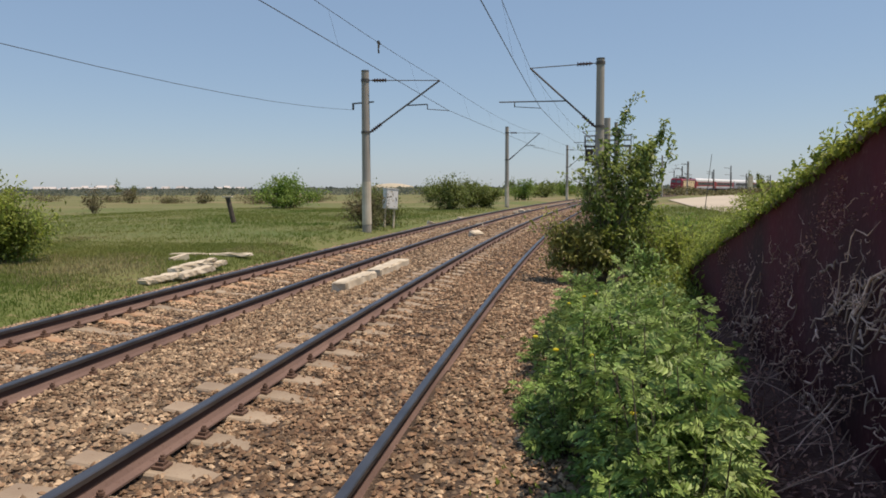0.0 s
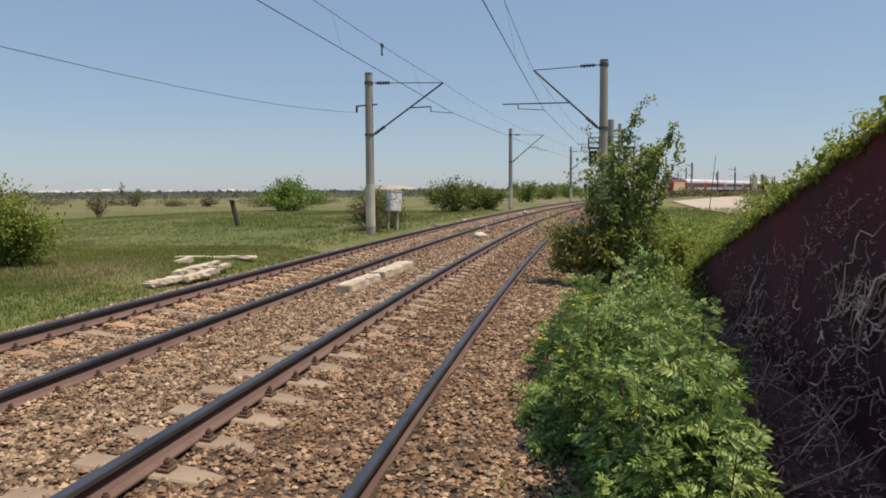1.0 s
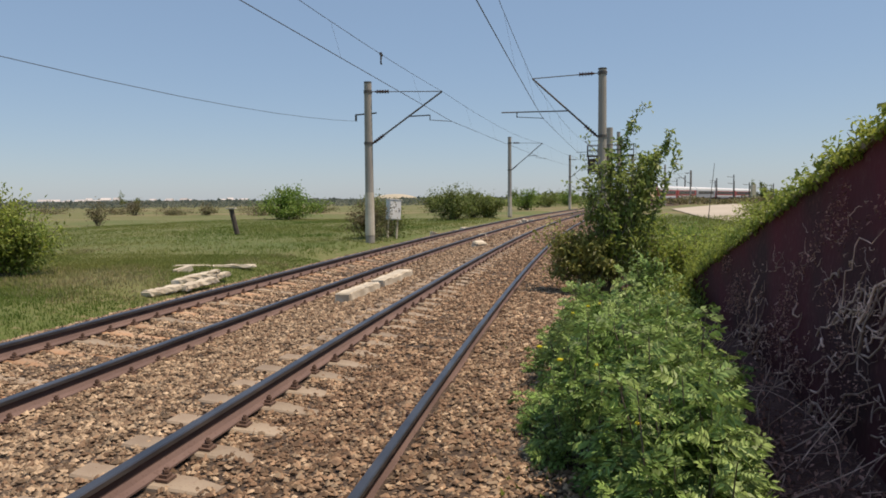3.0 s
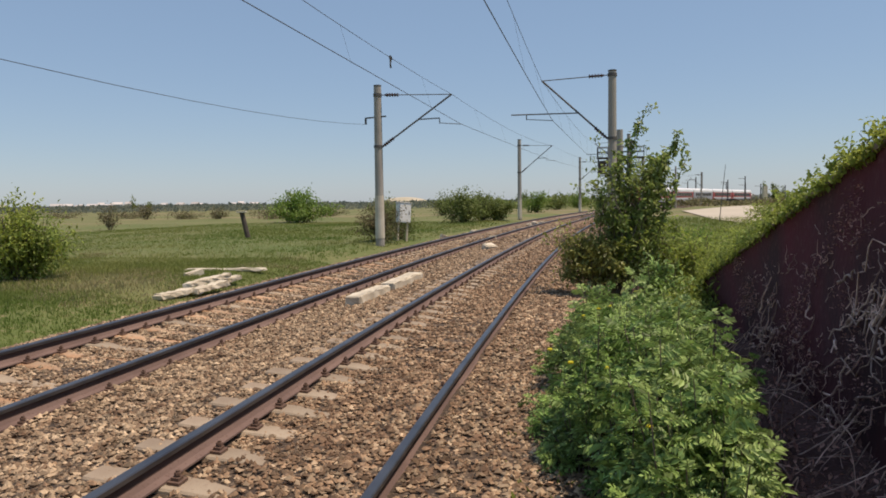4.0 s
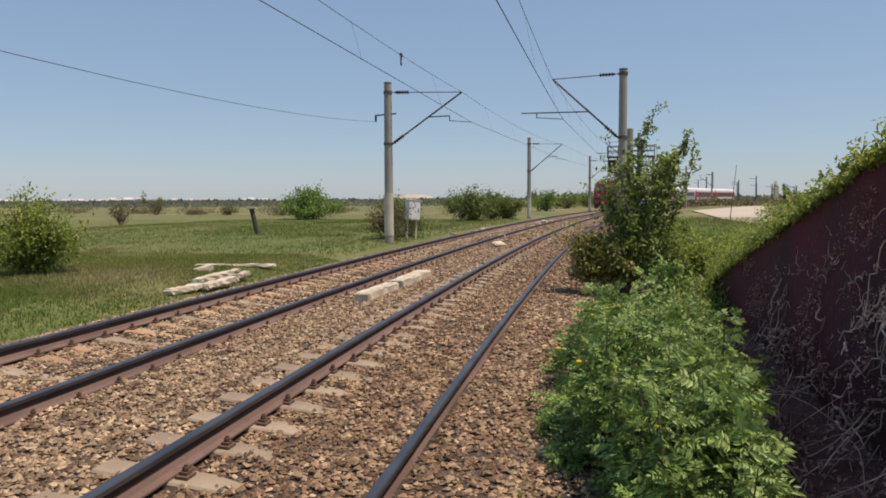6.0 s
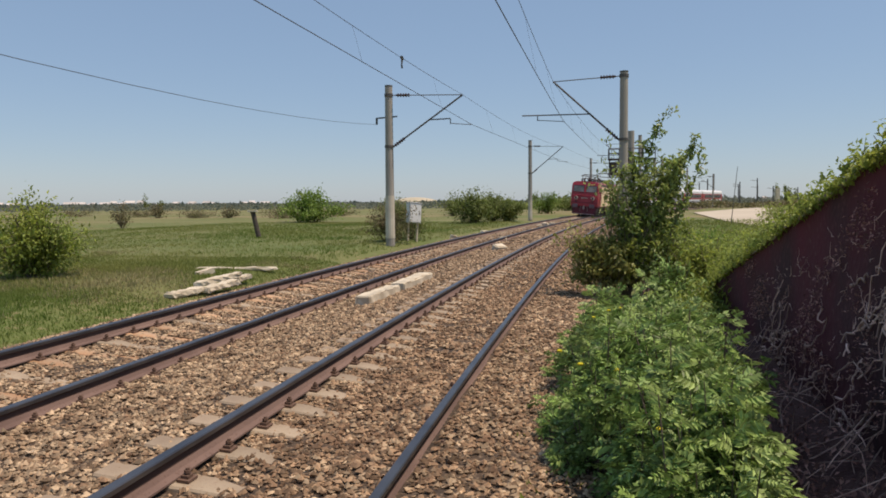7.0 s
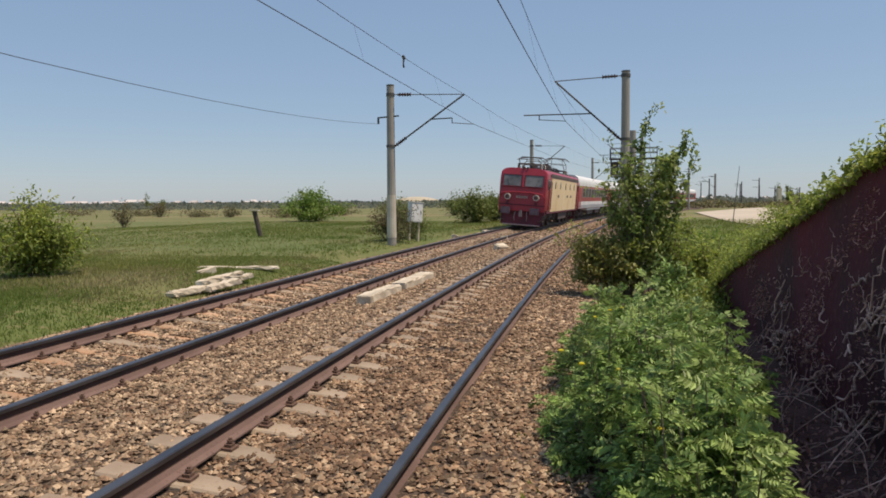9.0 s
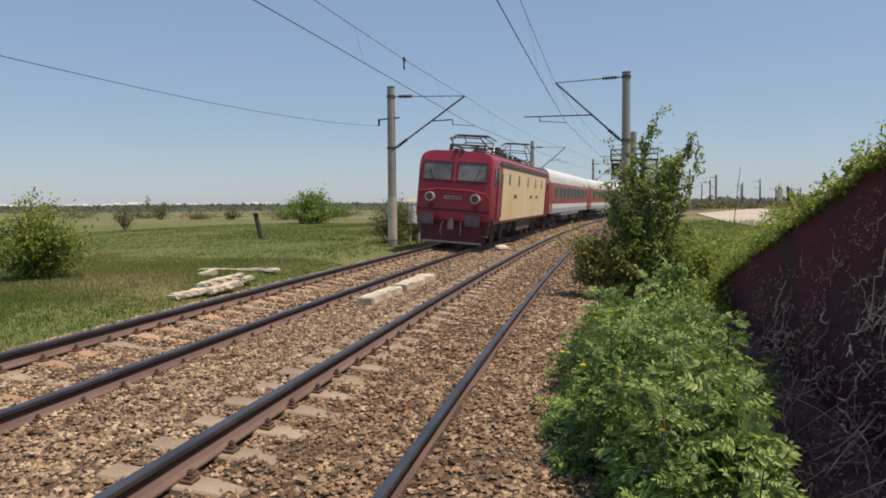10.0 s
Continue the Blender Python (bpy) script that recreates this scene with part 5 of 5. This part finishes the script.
def build_loose():
    beam("concrete_beam", (-1.92, 13.6), (-1.54, 15.5), 0.29, 0.24, -0.12, "pale concrete beam lying between the tracks")
    beam("concrete_beam", (-1.46, 15.62), (-1.0, 18.1), 0.33, 0.25, -0.11, "pale weathered concrete beam lying end to end with another")
    beam("concrete_beam", (-5.85, 14.3), (-5.5, 15.3), 0.24, 0.11, 0.0, "whitish concrete beam lying in the grass beside the track", 0.03)
    beam("concrete_beam", (-5.42, 15.1), (-5.10, 16.15), 0.24, 0.11, 0.02, "whitish concrete beam resting at the track side", 0.06)
    beam("concrete_beam", (-5.72, 15.5), (-5.22, 16.75), 0.22, 0.10, 0.10, "thin whitish concrete beam propped on others", 0.10)
    beam("concrete_beam", (-7.1, 19.3), (-5.0, 19.2), 0.30, 0.08, 0.12, "thin concrete slab lying in the meadow grass")
    beam("concrete_beam", (-6.5, 17.6), (-6.2, 17.9), 0.20, 0.16, 0.05, "short broken concrete piece in the grass", 0.12)
    beam("concrete_beam", (-5.32, 16.7), (-5.1, 17.2), 0.18, 0.10, 0.06, "short broken concrete piece beside the rail", 0.05)
    rnd = random.Random(8)
    for x, y, r in ((1.27, 28.5, 0.27), (1.75, 36.0, 0.2), (5.8, 54.5, 0.30), (6.5, 56, 0.28), (5.2, 53.0, 0.22), (0.92, 6.1, 0.07), (0.27, 4.4, 0.06), (-3.0, 28.0, 0.2), (-0.6, 36.5, 0.25), (1.0, 41, 0.2)):
        bm = bmesh.new()
        box(bm, (-r, -r * 0.7, -r * 0.5), (r, r * 0.7, r * 0.5), r * 0.16, Matrix.Rotation(rnd.uniform(0, 3.1), 4, "Z") @ Matrix.Rotation(rnd.uniform(-0.35, 0.35), 4, "X"))
        for v in bm.verts:
            v.co *= rnd.uniform(0.86, 1.12)
        s, n = along(x, y)
        ob = part("concrete_lump", bm, PALE_CONCRETE)
        zz = float(at(s, n, bed_z(n))[2]) if -6.2 < n < 3 else float(ground_z(x, y))
        ob.location = (x, y, zz + r * 0.3)
        tagged(ob, "pale broken lump of concrete on the ballast", "rubble", "concrete lumps")
    # leaning post
    z = float(ground_z(-10.4, 37.0))
    post = part("leaning_post", rods(((-10.4, 37.0, z - 0.2), (-10.75, 37.05, z + 1.32), 0.13, 0.12), sides=10), POST_WOOD)
    part("post_cap", blocks(((-10.98, 36.85, z + 1.28), (-10.50, 37.2, z + 1.36)), bevel=0.02), POLE_BASE, post, "pale weathered top of the post")
    tagged(post, "dark tarred post leaning in the meadow", "post")
    # white cabinet
    x, y = -2.42, 33.2
    z = float(ground_z(x, y))
    cab = empty("trackside_cabinet", Matrix.Translation((x, y, z + 0.16)) @ Matrix.Rotation(radians(30), 4, "Z") @ Matrix.Rotation(radians(4), 4, "Y"))
    tagged(cab, "white metal trackside cabinet on a steel stand beside the pole", "cabinet")
    part("body", blocks(((-0.30, -0.18, 0.68), (0.30, 0.18, 1.56)), bevel=0.02), BOX_WHITE, cab)
    d = part("door", blocks(((-0.27, -0.20, 0.72), (0.27, -0.175, 1.52)), bevel=0.008), BOX_WHITE, cab)
    part("handle", blocks(((0.18, -0.23, 1.05), (0.21, -0.195, 1.17)), bevel=0.005), STEEL, d)
    part("lid", blocks(((-0.33, -0.22, 1.56), (0.33, 0.21, 1.60)), bevel=0.01), BOX_WHITE, cab)
    for sx in (-0.22, 0.22):
        part("leg", blocks(((sx - 0.035, -0.05, -0.3), (sx + 0.035, 0.05, 0.72)), bevel=0.005), PALE_CONCRETE, cab)
    # signal bridge arm with a railed platform
    gx, gy = 10.2, 46.5
    z = float(ground_z(gx, gy))
    g = empty("signal_platform", Matrix.Translation((gx, gy, z)) @ Matrix.Rotation(radians(-14), 4, "Z"))
    tagged(g, "steel signal mast with a railed service platform behind the bush", "signal")
    top = 4.55 - z
    part("mast", rods(((0.05, 0, -0.2), (0.05, 0, top + 1.7), 0.21, 0.19), sides=12), CONCRETE, g)
    part("platform", blocks(((-1.35, -0.45, top - 0.08), (1.55, 0.45, top)), bevel=0.01), STEEL, g)
    rails_ = [((x0, y0, top), (x0, y0, top + 0.62), 0.025) for x0 in (-1.3, -0.65, 0.0, 0.7, 1.5) for y0 in (-0.42, 0.42)]
    rails_ += [((-1.3, y0, top + h_), (1.5, y0, top + h_), 0.022) for y0 in (-0.42, 0.42) for h_ in (0.33, 0.62)]
    part("railing", rods(*rails_), STEEL, g)
    part("ladder_cage", rods(*[((x0, y0, top - 1.15), (x0, y0, top), 0.03) for x0 in (-1.25, -0.72) for y0 in (-0.3, 0.3)],
                             *[((-1.25, y0, top - q), (-0.72, y0, top - q), 0.025) for y0 in (-0.3, 0.3) for q in (0.3, 0.6, 0.9, 1.13)]), STEEL, g)
    part("signal_head", blocks(((-1.2, -0.18, top - 1.05), (-0.8, 0.1, top - 0.2)), bevel=0.03), UNDER, g)
    part("lamp_post", rods(((0.75, 0, top), (0.75, 0, top + 0.95), 0.06), ((0.75, 0, top + 0.8), (0.75, 0, top + 1.0), 0.12)), STEEL, g)
    part("support_leg", rods(((1.45, 0, -0.2), (1.45, 0, top), 0.09), ((1.45, 0, 2.6), (0.05, 0, top - 0.3), 0.05)), CONCRETE, g)
    # thin whip mast at the sandy yard
    z = float(ground_z(20.6, 58.0))
    tagged(part("whip_mast", rods(((20.5, 58.0, z - 0.1), (20.95, 58.0, 4.55), 0.035, 0.02), sides=6), STEEL), "thin leaning mast beside the sandy yard", "mast")


def build_plants():
    build_sapling()
    build_front_bush()
    build_weeds()
    build_grass()
    for i, (x, y, half, high, mat_) in enumerate(((4.3, 14.2, 0.5, 0.55, LEAF_BRIGHT), (5.0, 16.6, 0.8, 1.25, LEAF_YELLOW), (3.7, 12.2, 0.5, 0.5, LEAF_BRIGHT), (6.0, 18.6, 0.9, 1.2, LEAF_BRIGHT),
                                                   (5.6, 21.5, 0.9, 1.35, LEAF_DARK), (3.5, 13.0, 0.6, 1.0, LEAF_FRONT), (7.2, 21.0, 0.9, 1.0, LEAF_YELLOW), (4.9, 15.3, 0.55, 1.0, LEAF_YELLOW),
                                                   (5.6, 17.6, 0.6, 1.1, LEAF_YELLOW), (7.6, 25.0, 1.1, 1.1, LEAF_BRIGHT), (3.1, 11.6, 0.5, 0.65, LEAF_FRONT), (4.1, 13.2, 0.4, 0.45, LEAF_YELLOW))):
        build_shrub("weed_clump", x, y, half, high, 0.10, mat_, "leafy green weed clump between the bush and the wall", "weeds", leaves=1500, seed=140 + i, stems=12, up=0.1)
    build_shrub("meadow_shrub", -10.35, 17.4, 1.25, 2.0, 0.11, LEAF_YELLOW, "round olive green shrub at the edge of the meadow", leaves=7500, seed=71, stems=30, up=0.03)
    build_shrub("meadow_shrub", -13.6, 65.0, 3.3, 3.1, 0.26, LEAF_BRIGHT, "fresh green shrub standing alone in the meadow", leaves=4600, seed=72, stems=18, up=0.2)
    build_shrub("trackside_shrub", -3.35, 31.8, 1.25, 1.85, 0.10, LEAF_BROWN, "brownish green shrub around the foot of the line pole", leaves=4200, seed=73, stems=16, up=0.2)
    build_shrub("trackside_shrub", -2.6, 34.4, 0.95, 1.75, 0.10, LEAF_DARK, "small dark shrub behind the white cabinet", leaves=2200, seed=74, stems=12, up=0.2)
    build_shrub("trackside_shrub", 0.5, 57.0, 2.2, 2.5, 0.18, LEAF_DARK, "dense green shrub beside the far track", leaves=4500, seed=75, stems=18, up=0.15)
    build_shrub("trackside_shrub", 3.5, 62.0, 1.8, 2.3, 0.18, LEAF_DARK, "dense green shrub beside the far track", leaves=3600, seed=76, stems=18, up=0.1)
    build_shrub("trackside_shrub", 2.2, 61.0, 1.9, 2.4, 0.18, LEAF_DARK, "dense green shrub beside the far track", leaves=3600, seed=86, stems=18, up=0.1)
    build_shrub("trackside_shrub", 10.4, 95.0, 2.1, 3.0, 0.28, LEAF_BRIGHT, "green shrub at the bend of the line", leaves=1500, seed=77, stems=14, up=0.15)
    build_shrub("trackside_shrub", 16.6, 122.0, 3.0, 2.8, 0.32, LEAF_DARK, "dark green thicket at the bend of the line", leaves=1500, seed=78, stems=14, up=0.15)
    build_shrub("trackside_shrub", 23.0, 140.0, 3.0, 3.4, 0.32, LEAF_BRIGHT, "green thicket at the bend of the line", leaves=1500, seed=79, stems=14, up=0.15)
    build_shrub("bare_shrub", -25.2, 53.5, 1.0, 2.1, 0.13, LEAF_BROWN, "thin brownish shrub standing in the meadow", leaves=900, seed=80, stems=14, up=0.5)
    build_shrub("bare_shrub", -40.0, 95.0, 2.0, 2.2, 0.22, LEAF_BROWN, "low brown scrub at the end of the meadow", leaves=700, seed=81, stems=12, up=0.4)
    build_shrub("bare_shrub", -29.0, 90.0, 1.6, 1.6, 0.22, LEAF_BROWN, "low brown scrub at the end of the meadow", leaves=600, seed=82, stems=12, up=0.4)
    for i, (x, y, half, high) in enumerate(((-34, 92, 3.2, 1.0), (-20.5, 84, 3.6, 0.8), (-46, 104, 4.5, 1.2), (-17.0, 99, 3.2, 1.1), (-60, 112, 5.0, 1.3), (-27.5, 112, 5.0, 1.1))):
        build_shrub("bare_shrub", x, y, half, high, 0.2, LEAF_BROWN, "low brown scrub at the end of the meadow", leaves=900, seed=180 + i, stems=18, up=0.2)
    for i, (x, y, high) in enumerate(((-175, 400, 7.2), (-167.5, 402, 6.2))):
        build_shrub("lone_tree", x, y, 2.2, high, 0.7, LEAF_DARK, "sparse tree standing alone on the horizon", "tree", leaves=420, seed=190 + i, stems=6, up=1.6)
    build_shrub("trackside_shrub", -7.5, 78.0, 2.4, 2.4, 0.24, LEAF_DARK, "green scrub behind the line pole", leaves=1500, seed=83, stems=14, up=0.15)
    build_shrub("trackside_shrub", -1.5, 88.0, 2.6, 2.5, 0.24, LEAF_DARK, "green scrub behind the line pole", leaves=1500, seed=84, stems=14, up=0.15)
    for sx, sy, half, high, seed in ((4.0, 13.3, 0.6, 0.6, 91), (5.0, 15.4, 1.0, 1.3, 92), (3.4, 11.6, 0.5, 0.5, 93), (5.9, 18.0, 1.1, 1.15, 94), (4.7, 17.2, 0.9, 1.1, 95)):
        build_shrub("shoulder_shrub", sx, sy, half, high, 0.10, LEAF_YELLOW, "low yellow-green scrub behind the tall bush", leaves=2200, seed=seed, stems=16, up=0.15)
    build_shrub("yard_shrub", 27.5, 66.0, 2.4, 1.4, 0.16, LEAF_YELLOW, "low yellow-green scrub beside the sandy yard", leaves=1500, seed=85, stems=14, up=0.1)


# ---- the distance ----
def build_far():
    rng = np.random.default_rng(91)
    # sandy yard
    outline = [(20.0, 51.0), (23.8, 54.0), (34.5, 79.0), (50.0, 118.0), (66.0, 164.0), (50.0, 138.0), (31.0, 102.0), (21.6, 62.5)]
    bm = bmesh.new()
    vs = [bm.verts.new((x, y, float(ground_z(x, y)) + 0.08)) for x, y in outline]
    bm.faces.new(vs)
    bmesh.ops.triangulate(bm, faces=bm.faces)
    bmesh.ops.subdivide_edges(bm, edges=list(bm.edges), cuts=5, use_grid_fill=True)
    for v in bm.verts:
        v.co.z = float(ground_z(v.co.x, v.co.y)) + 0.08
    tagged(part("yard_road", bm, SAND), "pale sandy gravel yard beyond the embankment", "road", kind="structure")
    # woods along the horizon
    def belt(name, label, k, b0, b1, d0, d1, h0, h1, size, mat_):
        b = rng.uniform(b0, b1, k)
        d = rng.uniform(d0, d1, k)
        x = d * b
        clump = np.array([0.5 + 0.5 * noise.noise(Vector((q * 26.0, 0.3, d0 * 0.01))) for q in b])
        z = ground_z(x, d) + rng.uniform(0, 1, k) * (h0 + (h1 - h0) * clump)
        pts = np.stack([x, d, z], 1)
        tagged(part(name, leaf_cloud(name, pts, size, rng, 0.0, 0.9), mat_), label, "trees", kind="stuff")
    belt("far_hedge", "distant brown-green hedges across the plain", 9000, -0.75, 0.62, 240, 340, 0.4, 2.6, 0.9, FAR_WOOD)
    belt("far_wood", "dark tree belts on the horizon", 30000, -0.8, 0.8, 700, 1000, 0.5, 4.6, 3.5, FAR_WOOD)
    belt("bend_thicket", "green thicket along the outside of the bend", 3000, 0.03, 0.24, 150, 215, 0.5, 3.4, 0.7, LEAF_DARK)
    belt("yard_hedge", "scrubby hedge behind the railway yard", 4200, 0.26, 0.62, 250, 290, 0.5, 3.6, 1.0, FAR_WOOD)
    belt("yard_scrub", "brownish scrub behind the sandy yard", 5200, 0.27, 0.60, 150, 185, 0.3, 2.6, 0.45, LEAF_BROWN)
    # houses of the far town
    wall_me, roof_me = blocks(((-6, -4, 0), (6, 4, 7))), bmesh.new()
    me1 = bpy.data.meshes.new("wall")
    wall_me.to_mesh(me1)
    wall_me.free()
    pts = [roof_me.verts.new(c) for c in ((-6.4, -4.4, 7), (6.4, -4.4, 7), (6.4, 4.4, 7), (-6.4, 4.4, 7), (-6.4, 0, 10), (6.4, 0, 10))]
    for q in ((0, 1, 5, 4), (2, 3, 4, 5), (1, 2, 5), (3, 0, 4), (3, 2, 1, 0)):
        roof_me.faces.new([pts[i] for i in q])
    me2 = bpy.data.meshes.new("roof")
    roof_me.to_mesh(me2)
    roof_me.free()
    win = bpy.data.meshes.new("window")
    wb = blocks(((-0.8, -0.05, -0.9), (0.8, 0.05, 0.9)))
    wb.to_mesh(win)
    wb.free()
    me1.materials.append(FAR_WALL)
    me2.materials.append(FAR_ROOF)
    win.materials.append(WINDOW)
    for i in range(90):
        b = rng.uniform(-0.72, -0.15) if i < 62 else rng.uniform(0.3, 0.62)
        d = rng.uniform(1050, 1500)
        x = b * d
        house = empty("house", Matrix.Translation((x, d, float(ground_z(x, d)) - 0.5)) @ Matrix.Rotation(rng.uniform(-0.5, 0.5), 4, "Z"))
        house.scale = (rng.uniform(0.5, 1.3), 1.0, rng.uniform(0.6, 1.2))
        tagged(house, "small white house of the distant town", "house", "houses on the horizon")
        part("wall", me1, None, house)
        part("roof", me2, None, house)
        for wx in (-3.5, 0, 3.5):
            w_ = part("window", win, None, house)
            w_.location = (wx, -4.03, 4.2)
    # low hill
    hill = bmesh.new()
    bmesh.ops.create_uvsphere(hill, u_segments=32, v_segments=16, radius=1, matrix=Matrix.Translation((-130, 1900, -6)) @ Matrix.Diagonal((75, 60, 27, 1)))
    tagged(part("far_hill", hill, FAR_HILL), "low tan hill on the horizon", "hill", kind="structure")
    # masts and poplars of the yard
    for x, y, h in ((66, 205, 7.5), (70, 212, 9.0), (78, 214, 7.0), (86, 222, 8.0), (90, 232, 6.5), (98, 240, 6.0), (104, 236, 5.5), (74, 260, 8.0), (84, 270, 8.0), (95, 262, 7)):
        z = float(ground_z(x, y))
        mast = part("yard_mast", rods(((x, y, z - 0.2), (x, y, z + h), 0.22, 0.16), ((x, y, z + h - 0.8), (x - 2.0, y, z + h - 0.6), 0.06)), STEEL)
        tagged(mast, "distant lattice mast in the railway yard", "mast", "yard masts")
    z = float(ground_z(83.5, 202))
    tagged(part("concrete_pillar", blocks(((83.0, 201.4, z - 0.3), (84.1, 202.4, z + 4.6)), bevel=0.05), PALE_CONCRETE), "pale concrete pillar beside the yard", "pillar")
    for i, (x, y, h) in enumerate(((91, 214, 6.5), (93, 217, 6.0), (88, 213, 7.4), (96, 219, 5.0), (58, 640, 13), (61, 645, 14), (65, 640, 12), (55, 650, 11))):
        build_shrub("poplar", x, y, h * 0.13, h, 0.5 if h < 10 else 1.0, LEAF_DARK, "narrow dark poplar in the distance", "tree", leaves=420, seed=120 + i, stems=8, up=0.15)


build_wall()
build_loose()
build_plants()
build_far()
build_stones()
build_sleepers()


# ---- what moves ----
def motions():
    for car, back, pivot, wheels, r in TRAIN:
        walk(car, [(k / 4, car_pose(front_s(k / 4) + back, pivot)) for k in range(41)])
        for w in wheels:
            y = w.location.y
            walk(w, [(k / 30, Matrix.Translation((0, y, r)) @ Matrix.Rotation(-17.42 * k / 30 / r, 4, "X")) for k in range(301)])
    for shoot, root, gain in SHOOTS:
        walk(shoot, [(t, Matrix.Translation(root) @ pose(0, 0, 0, lean * 0.25 * gain, lean * gain, 0)) for t, lean in GUSTS])


motions()
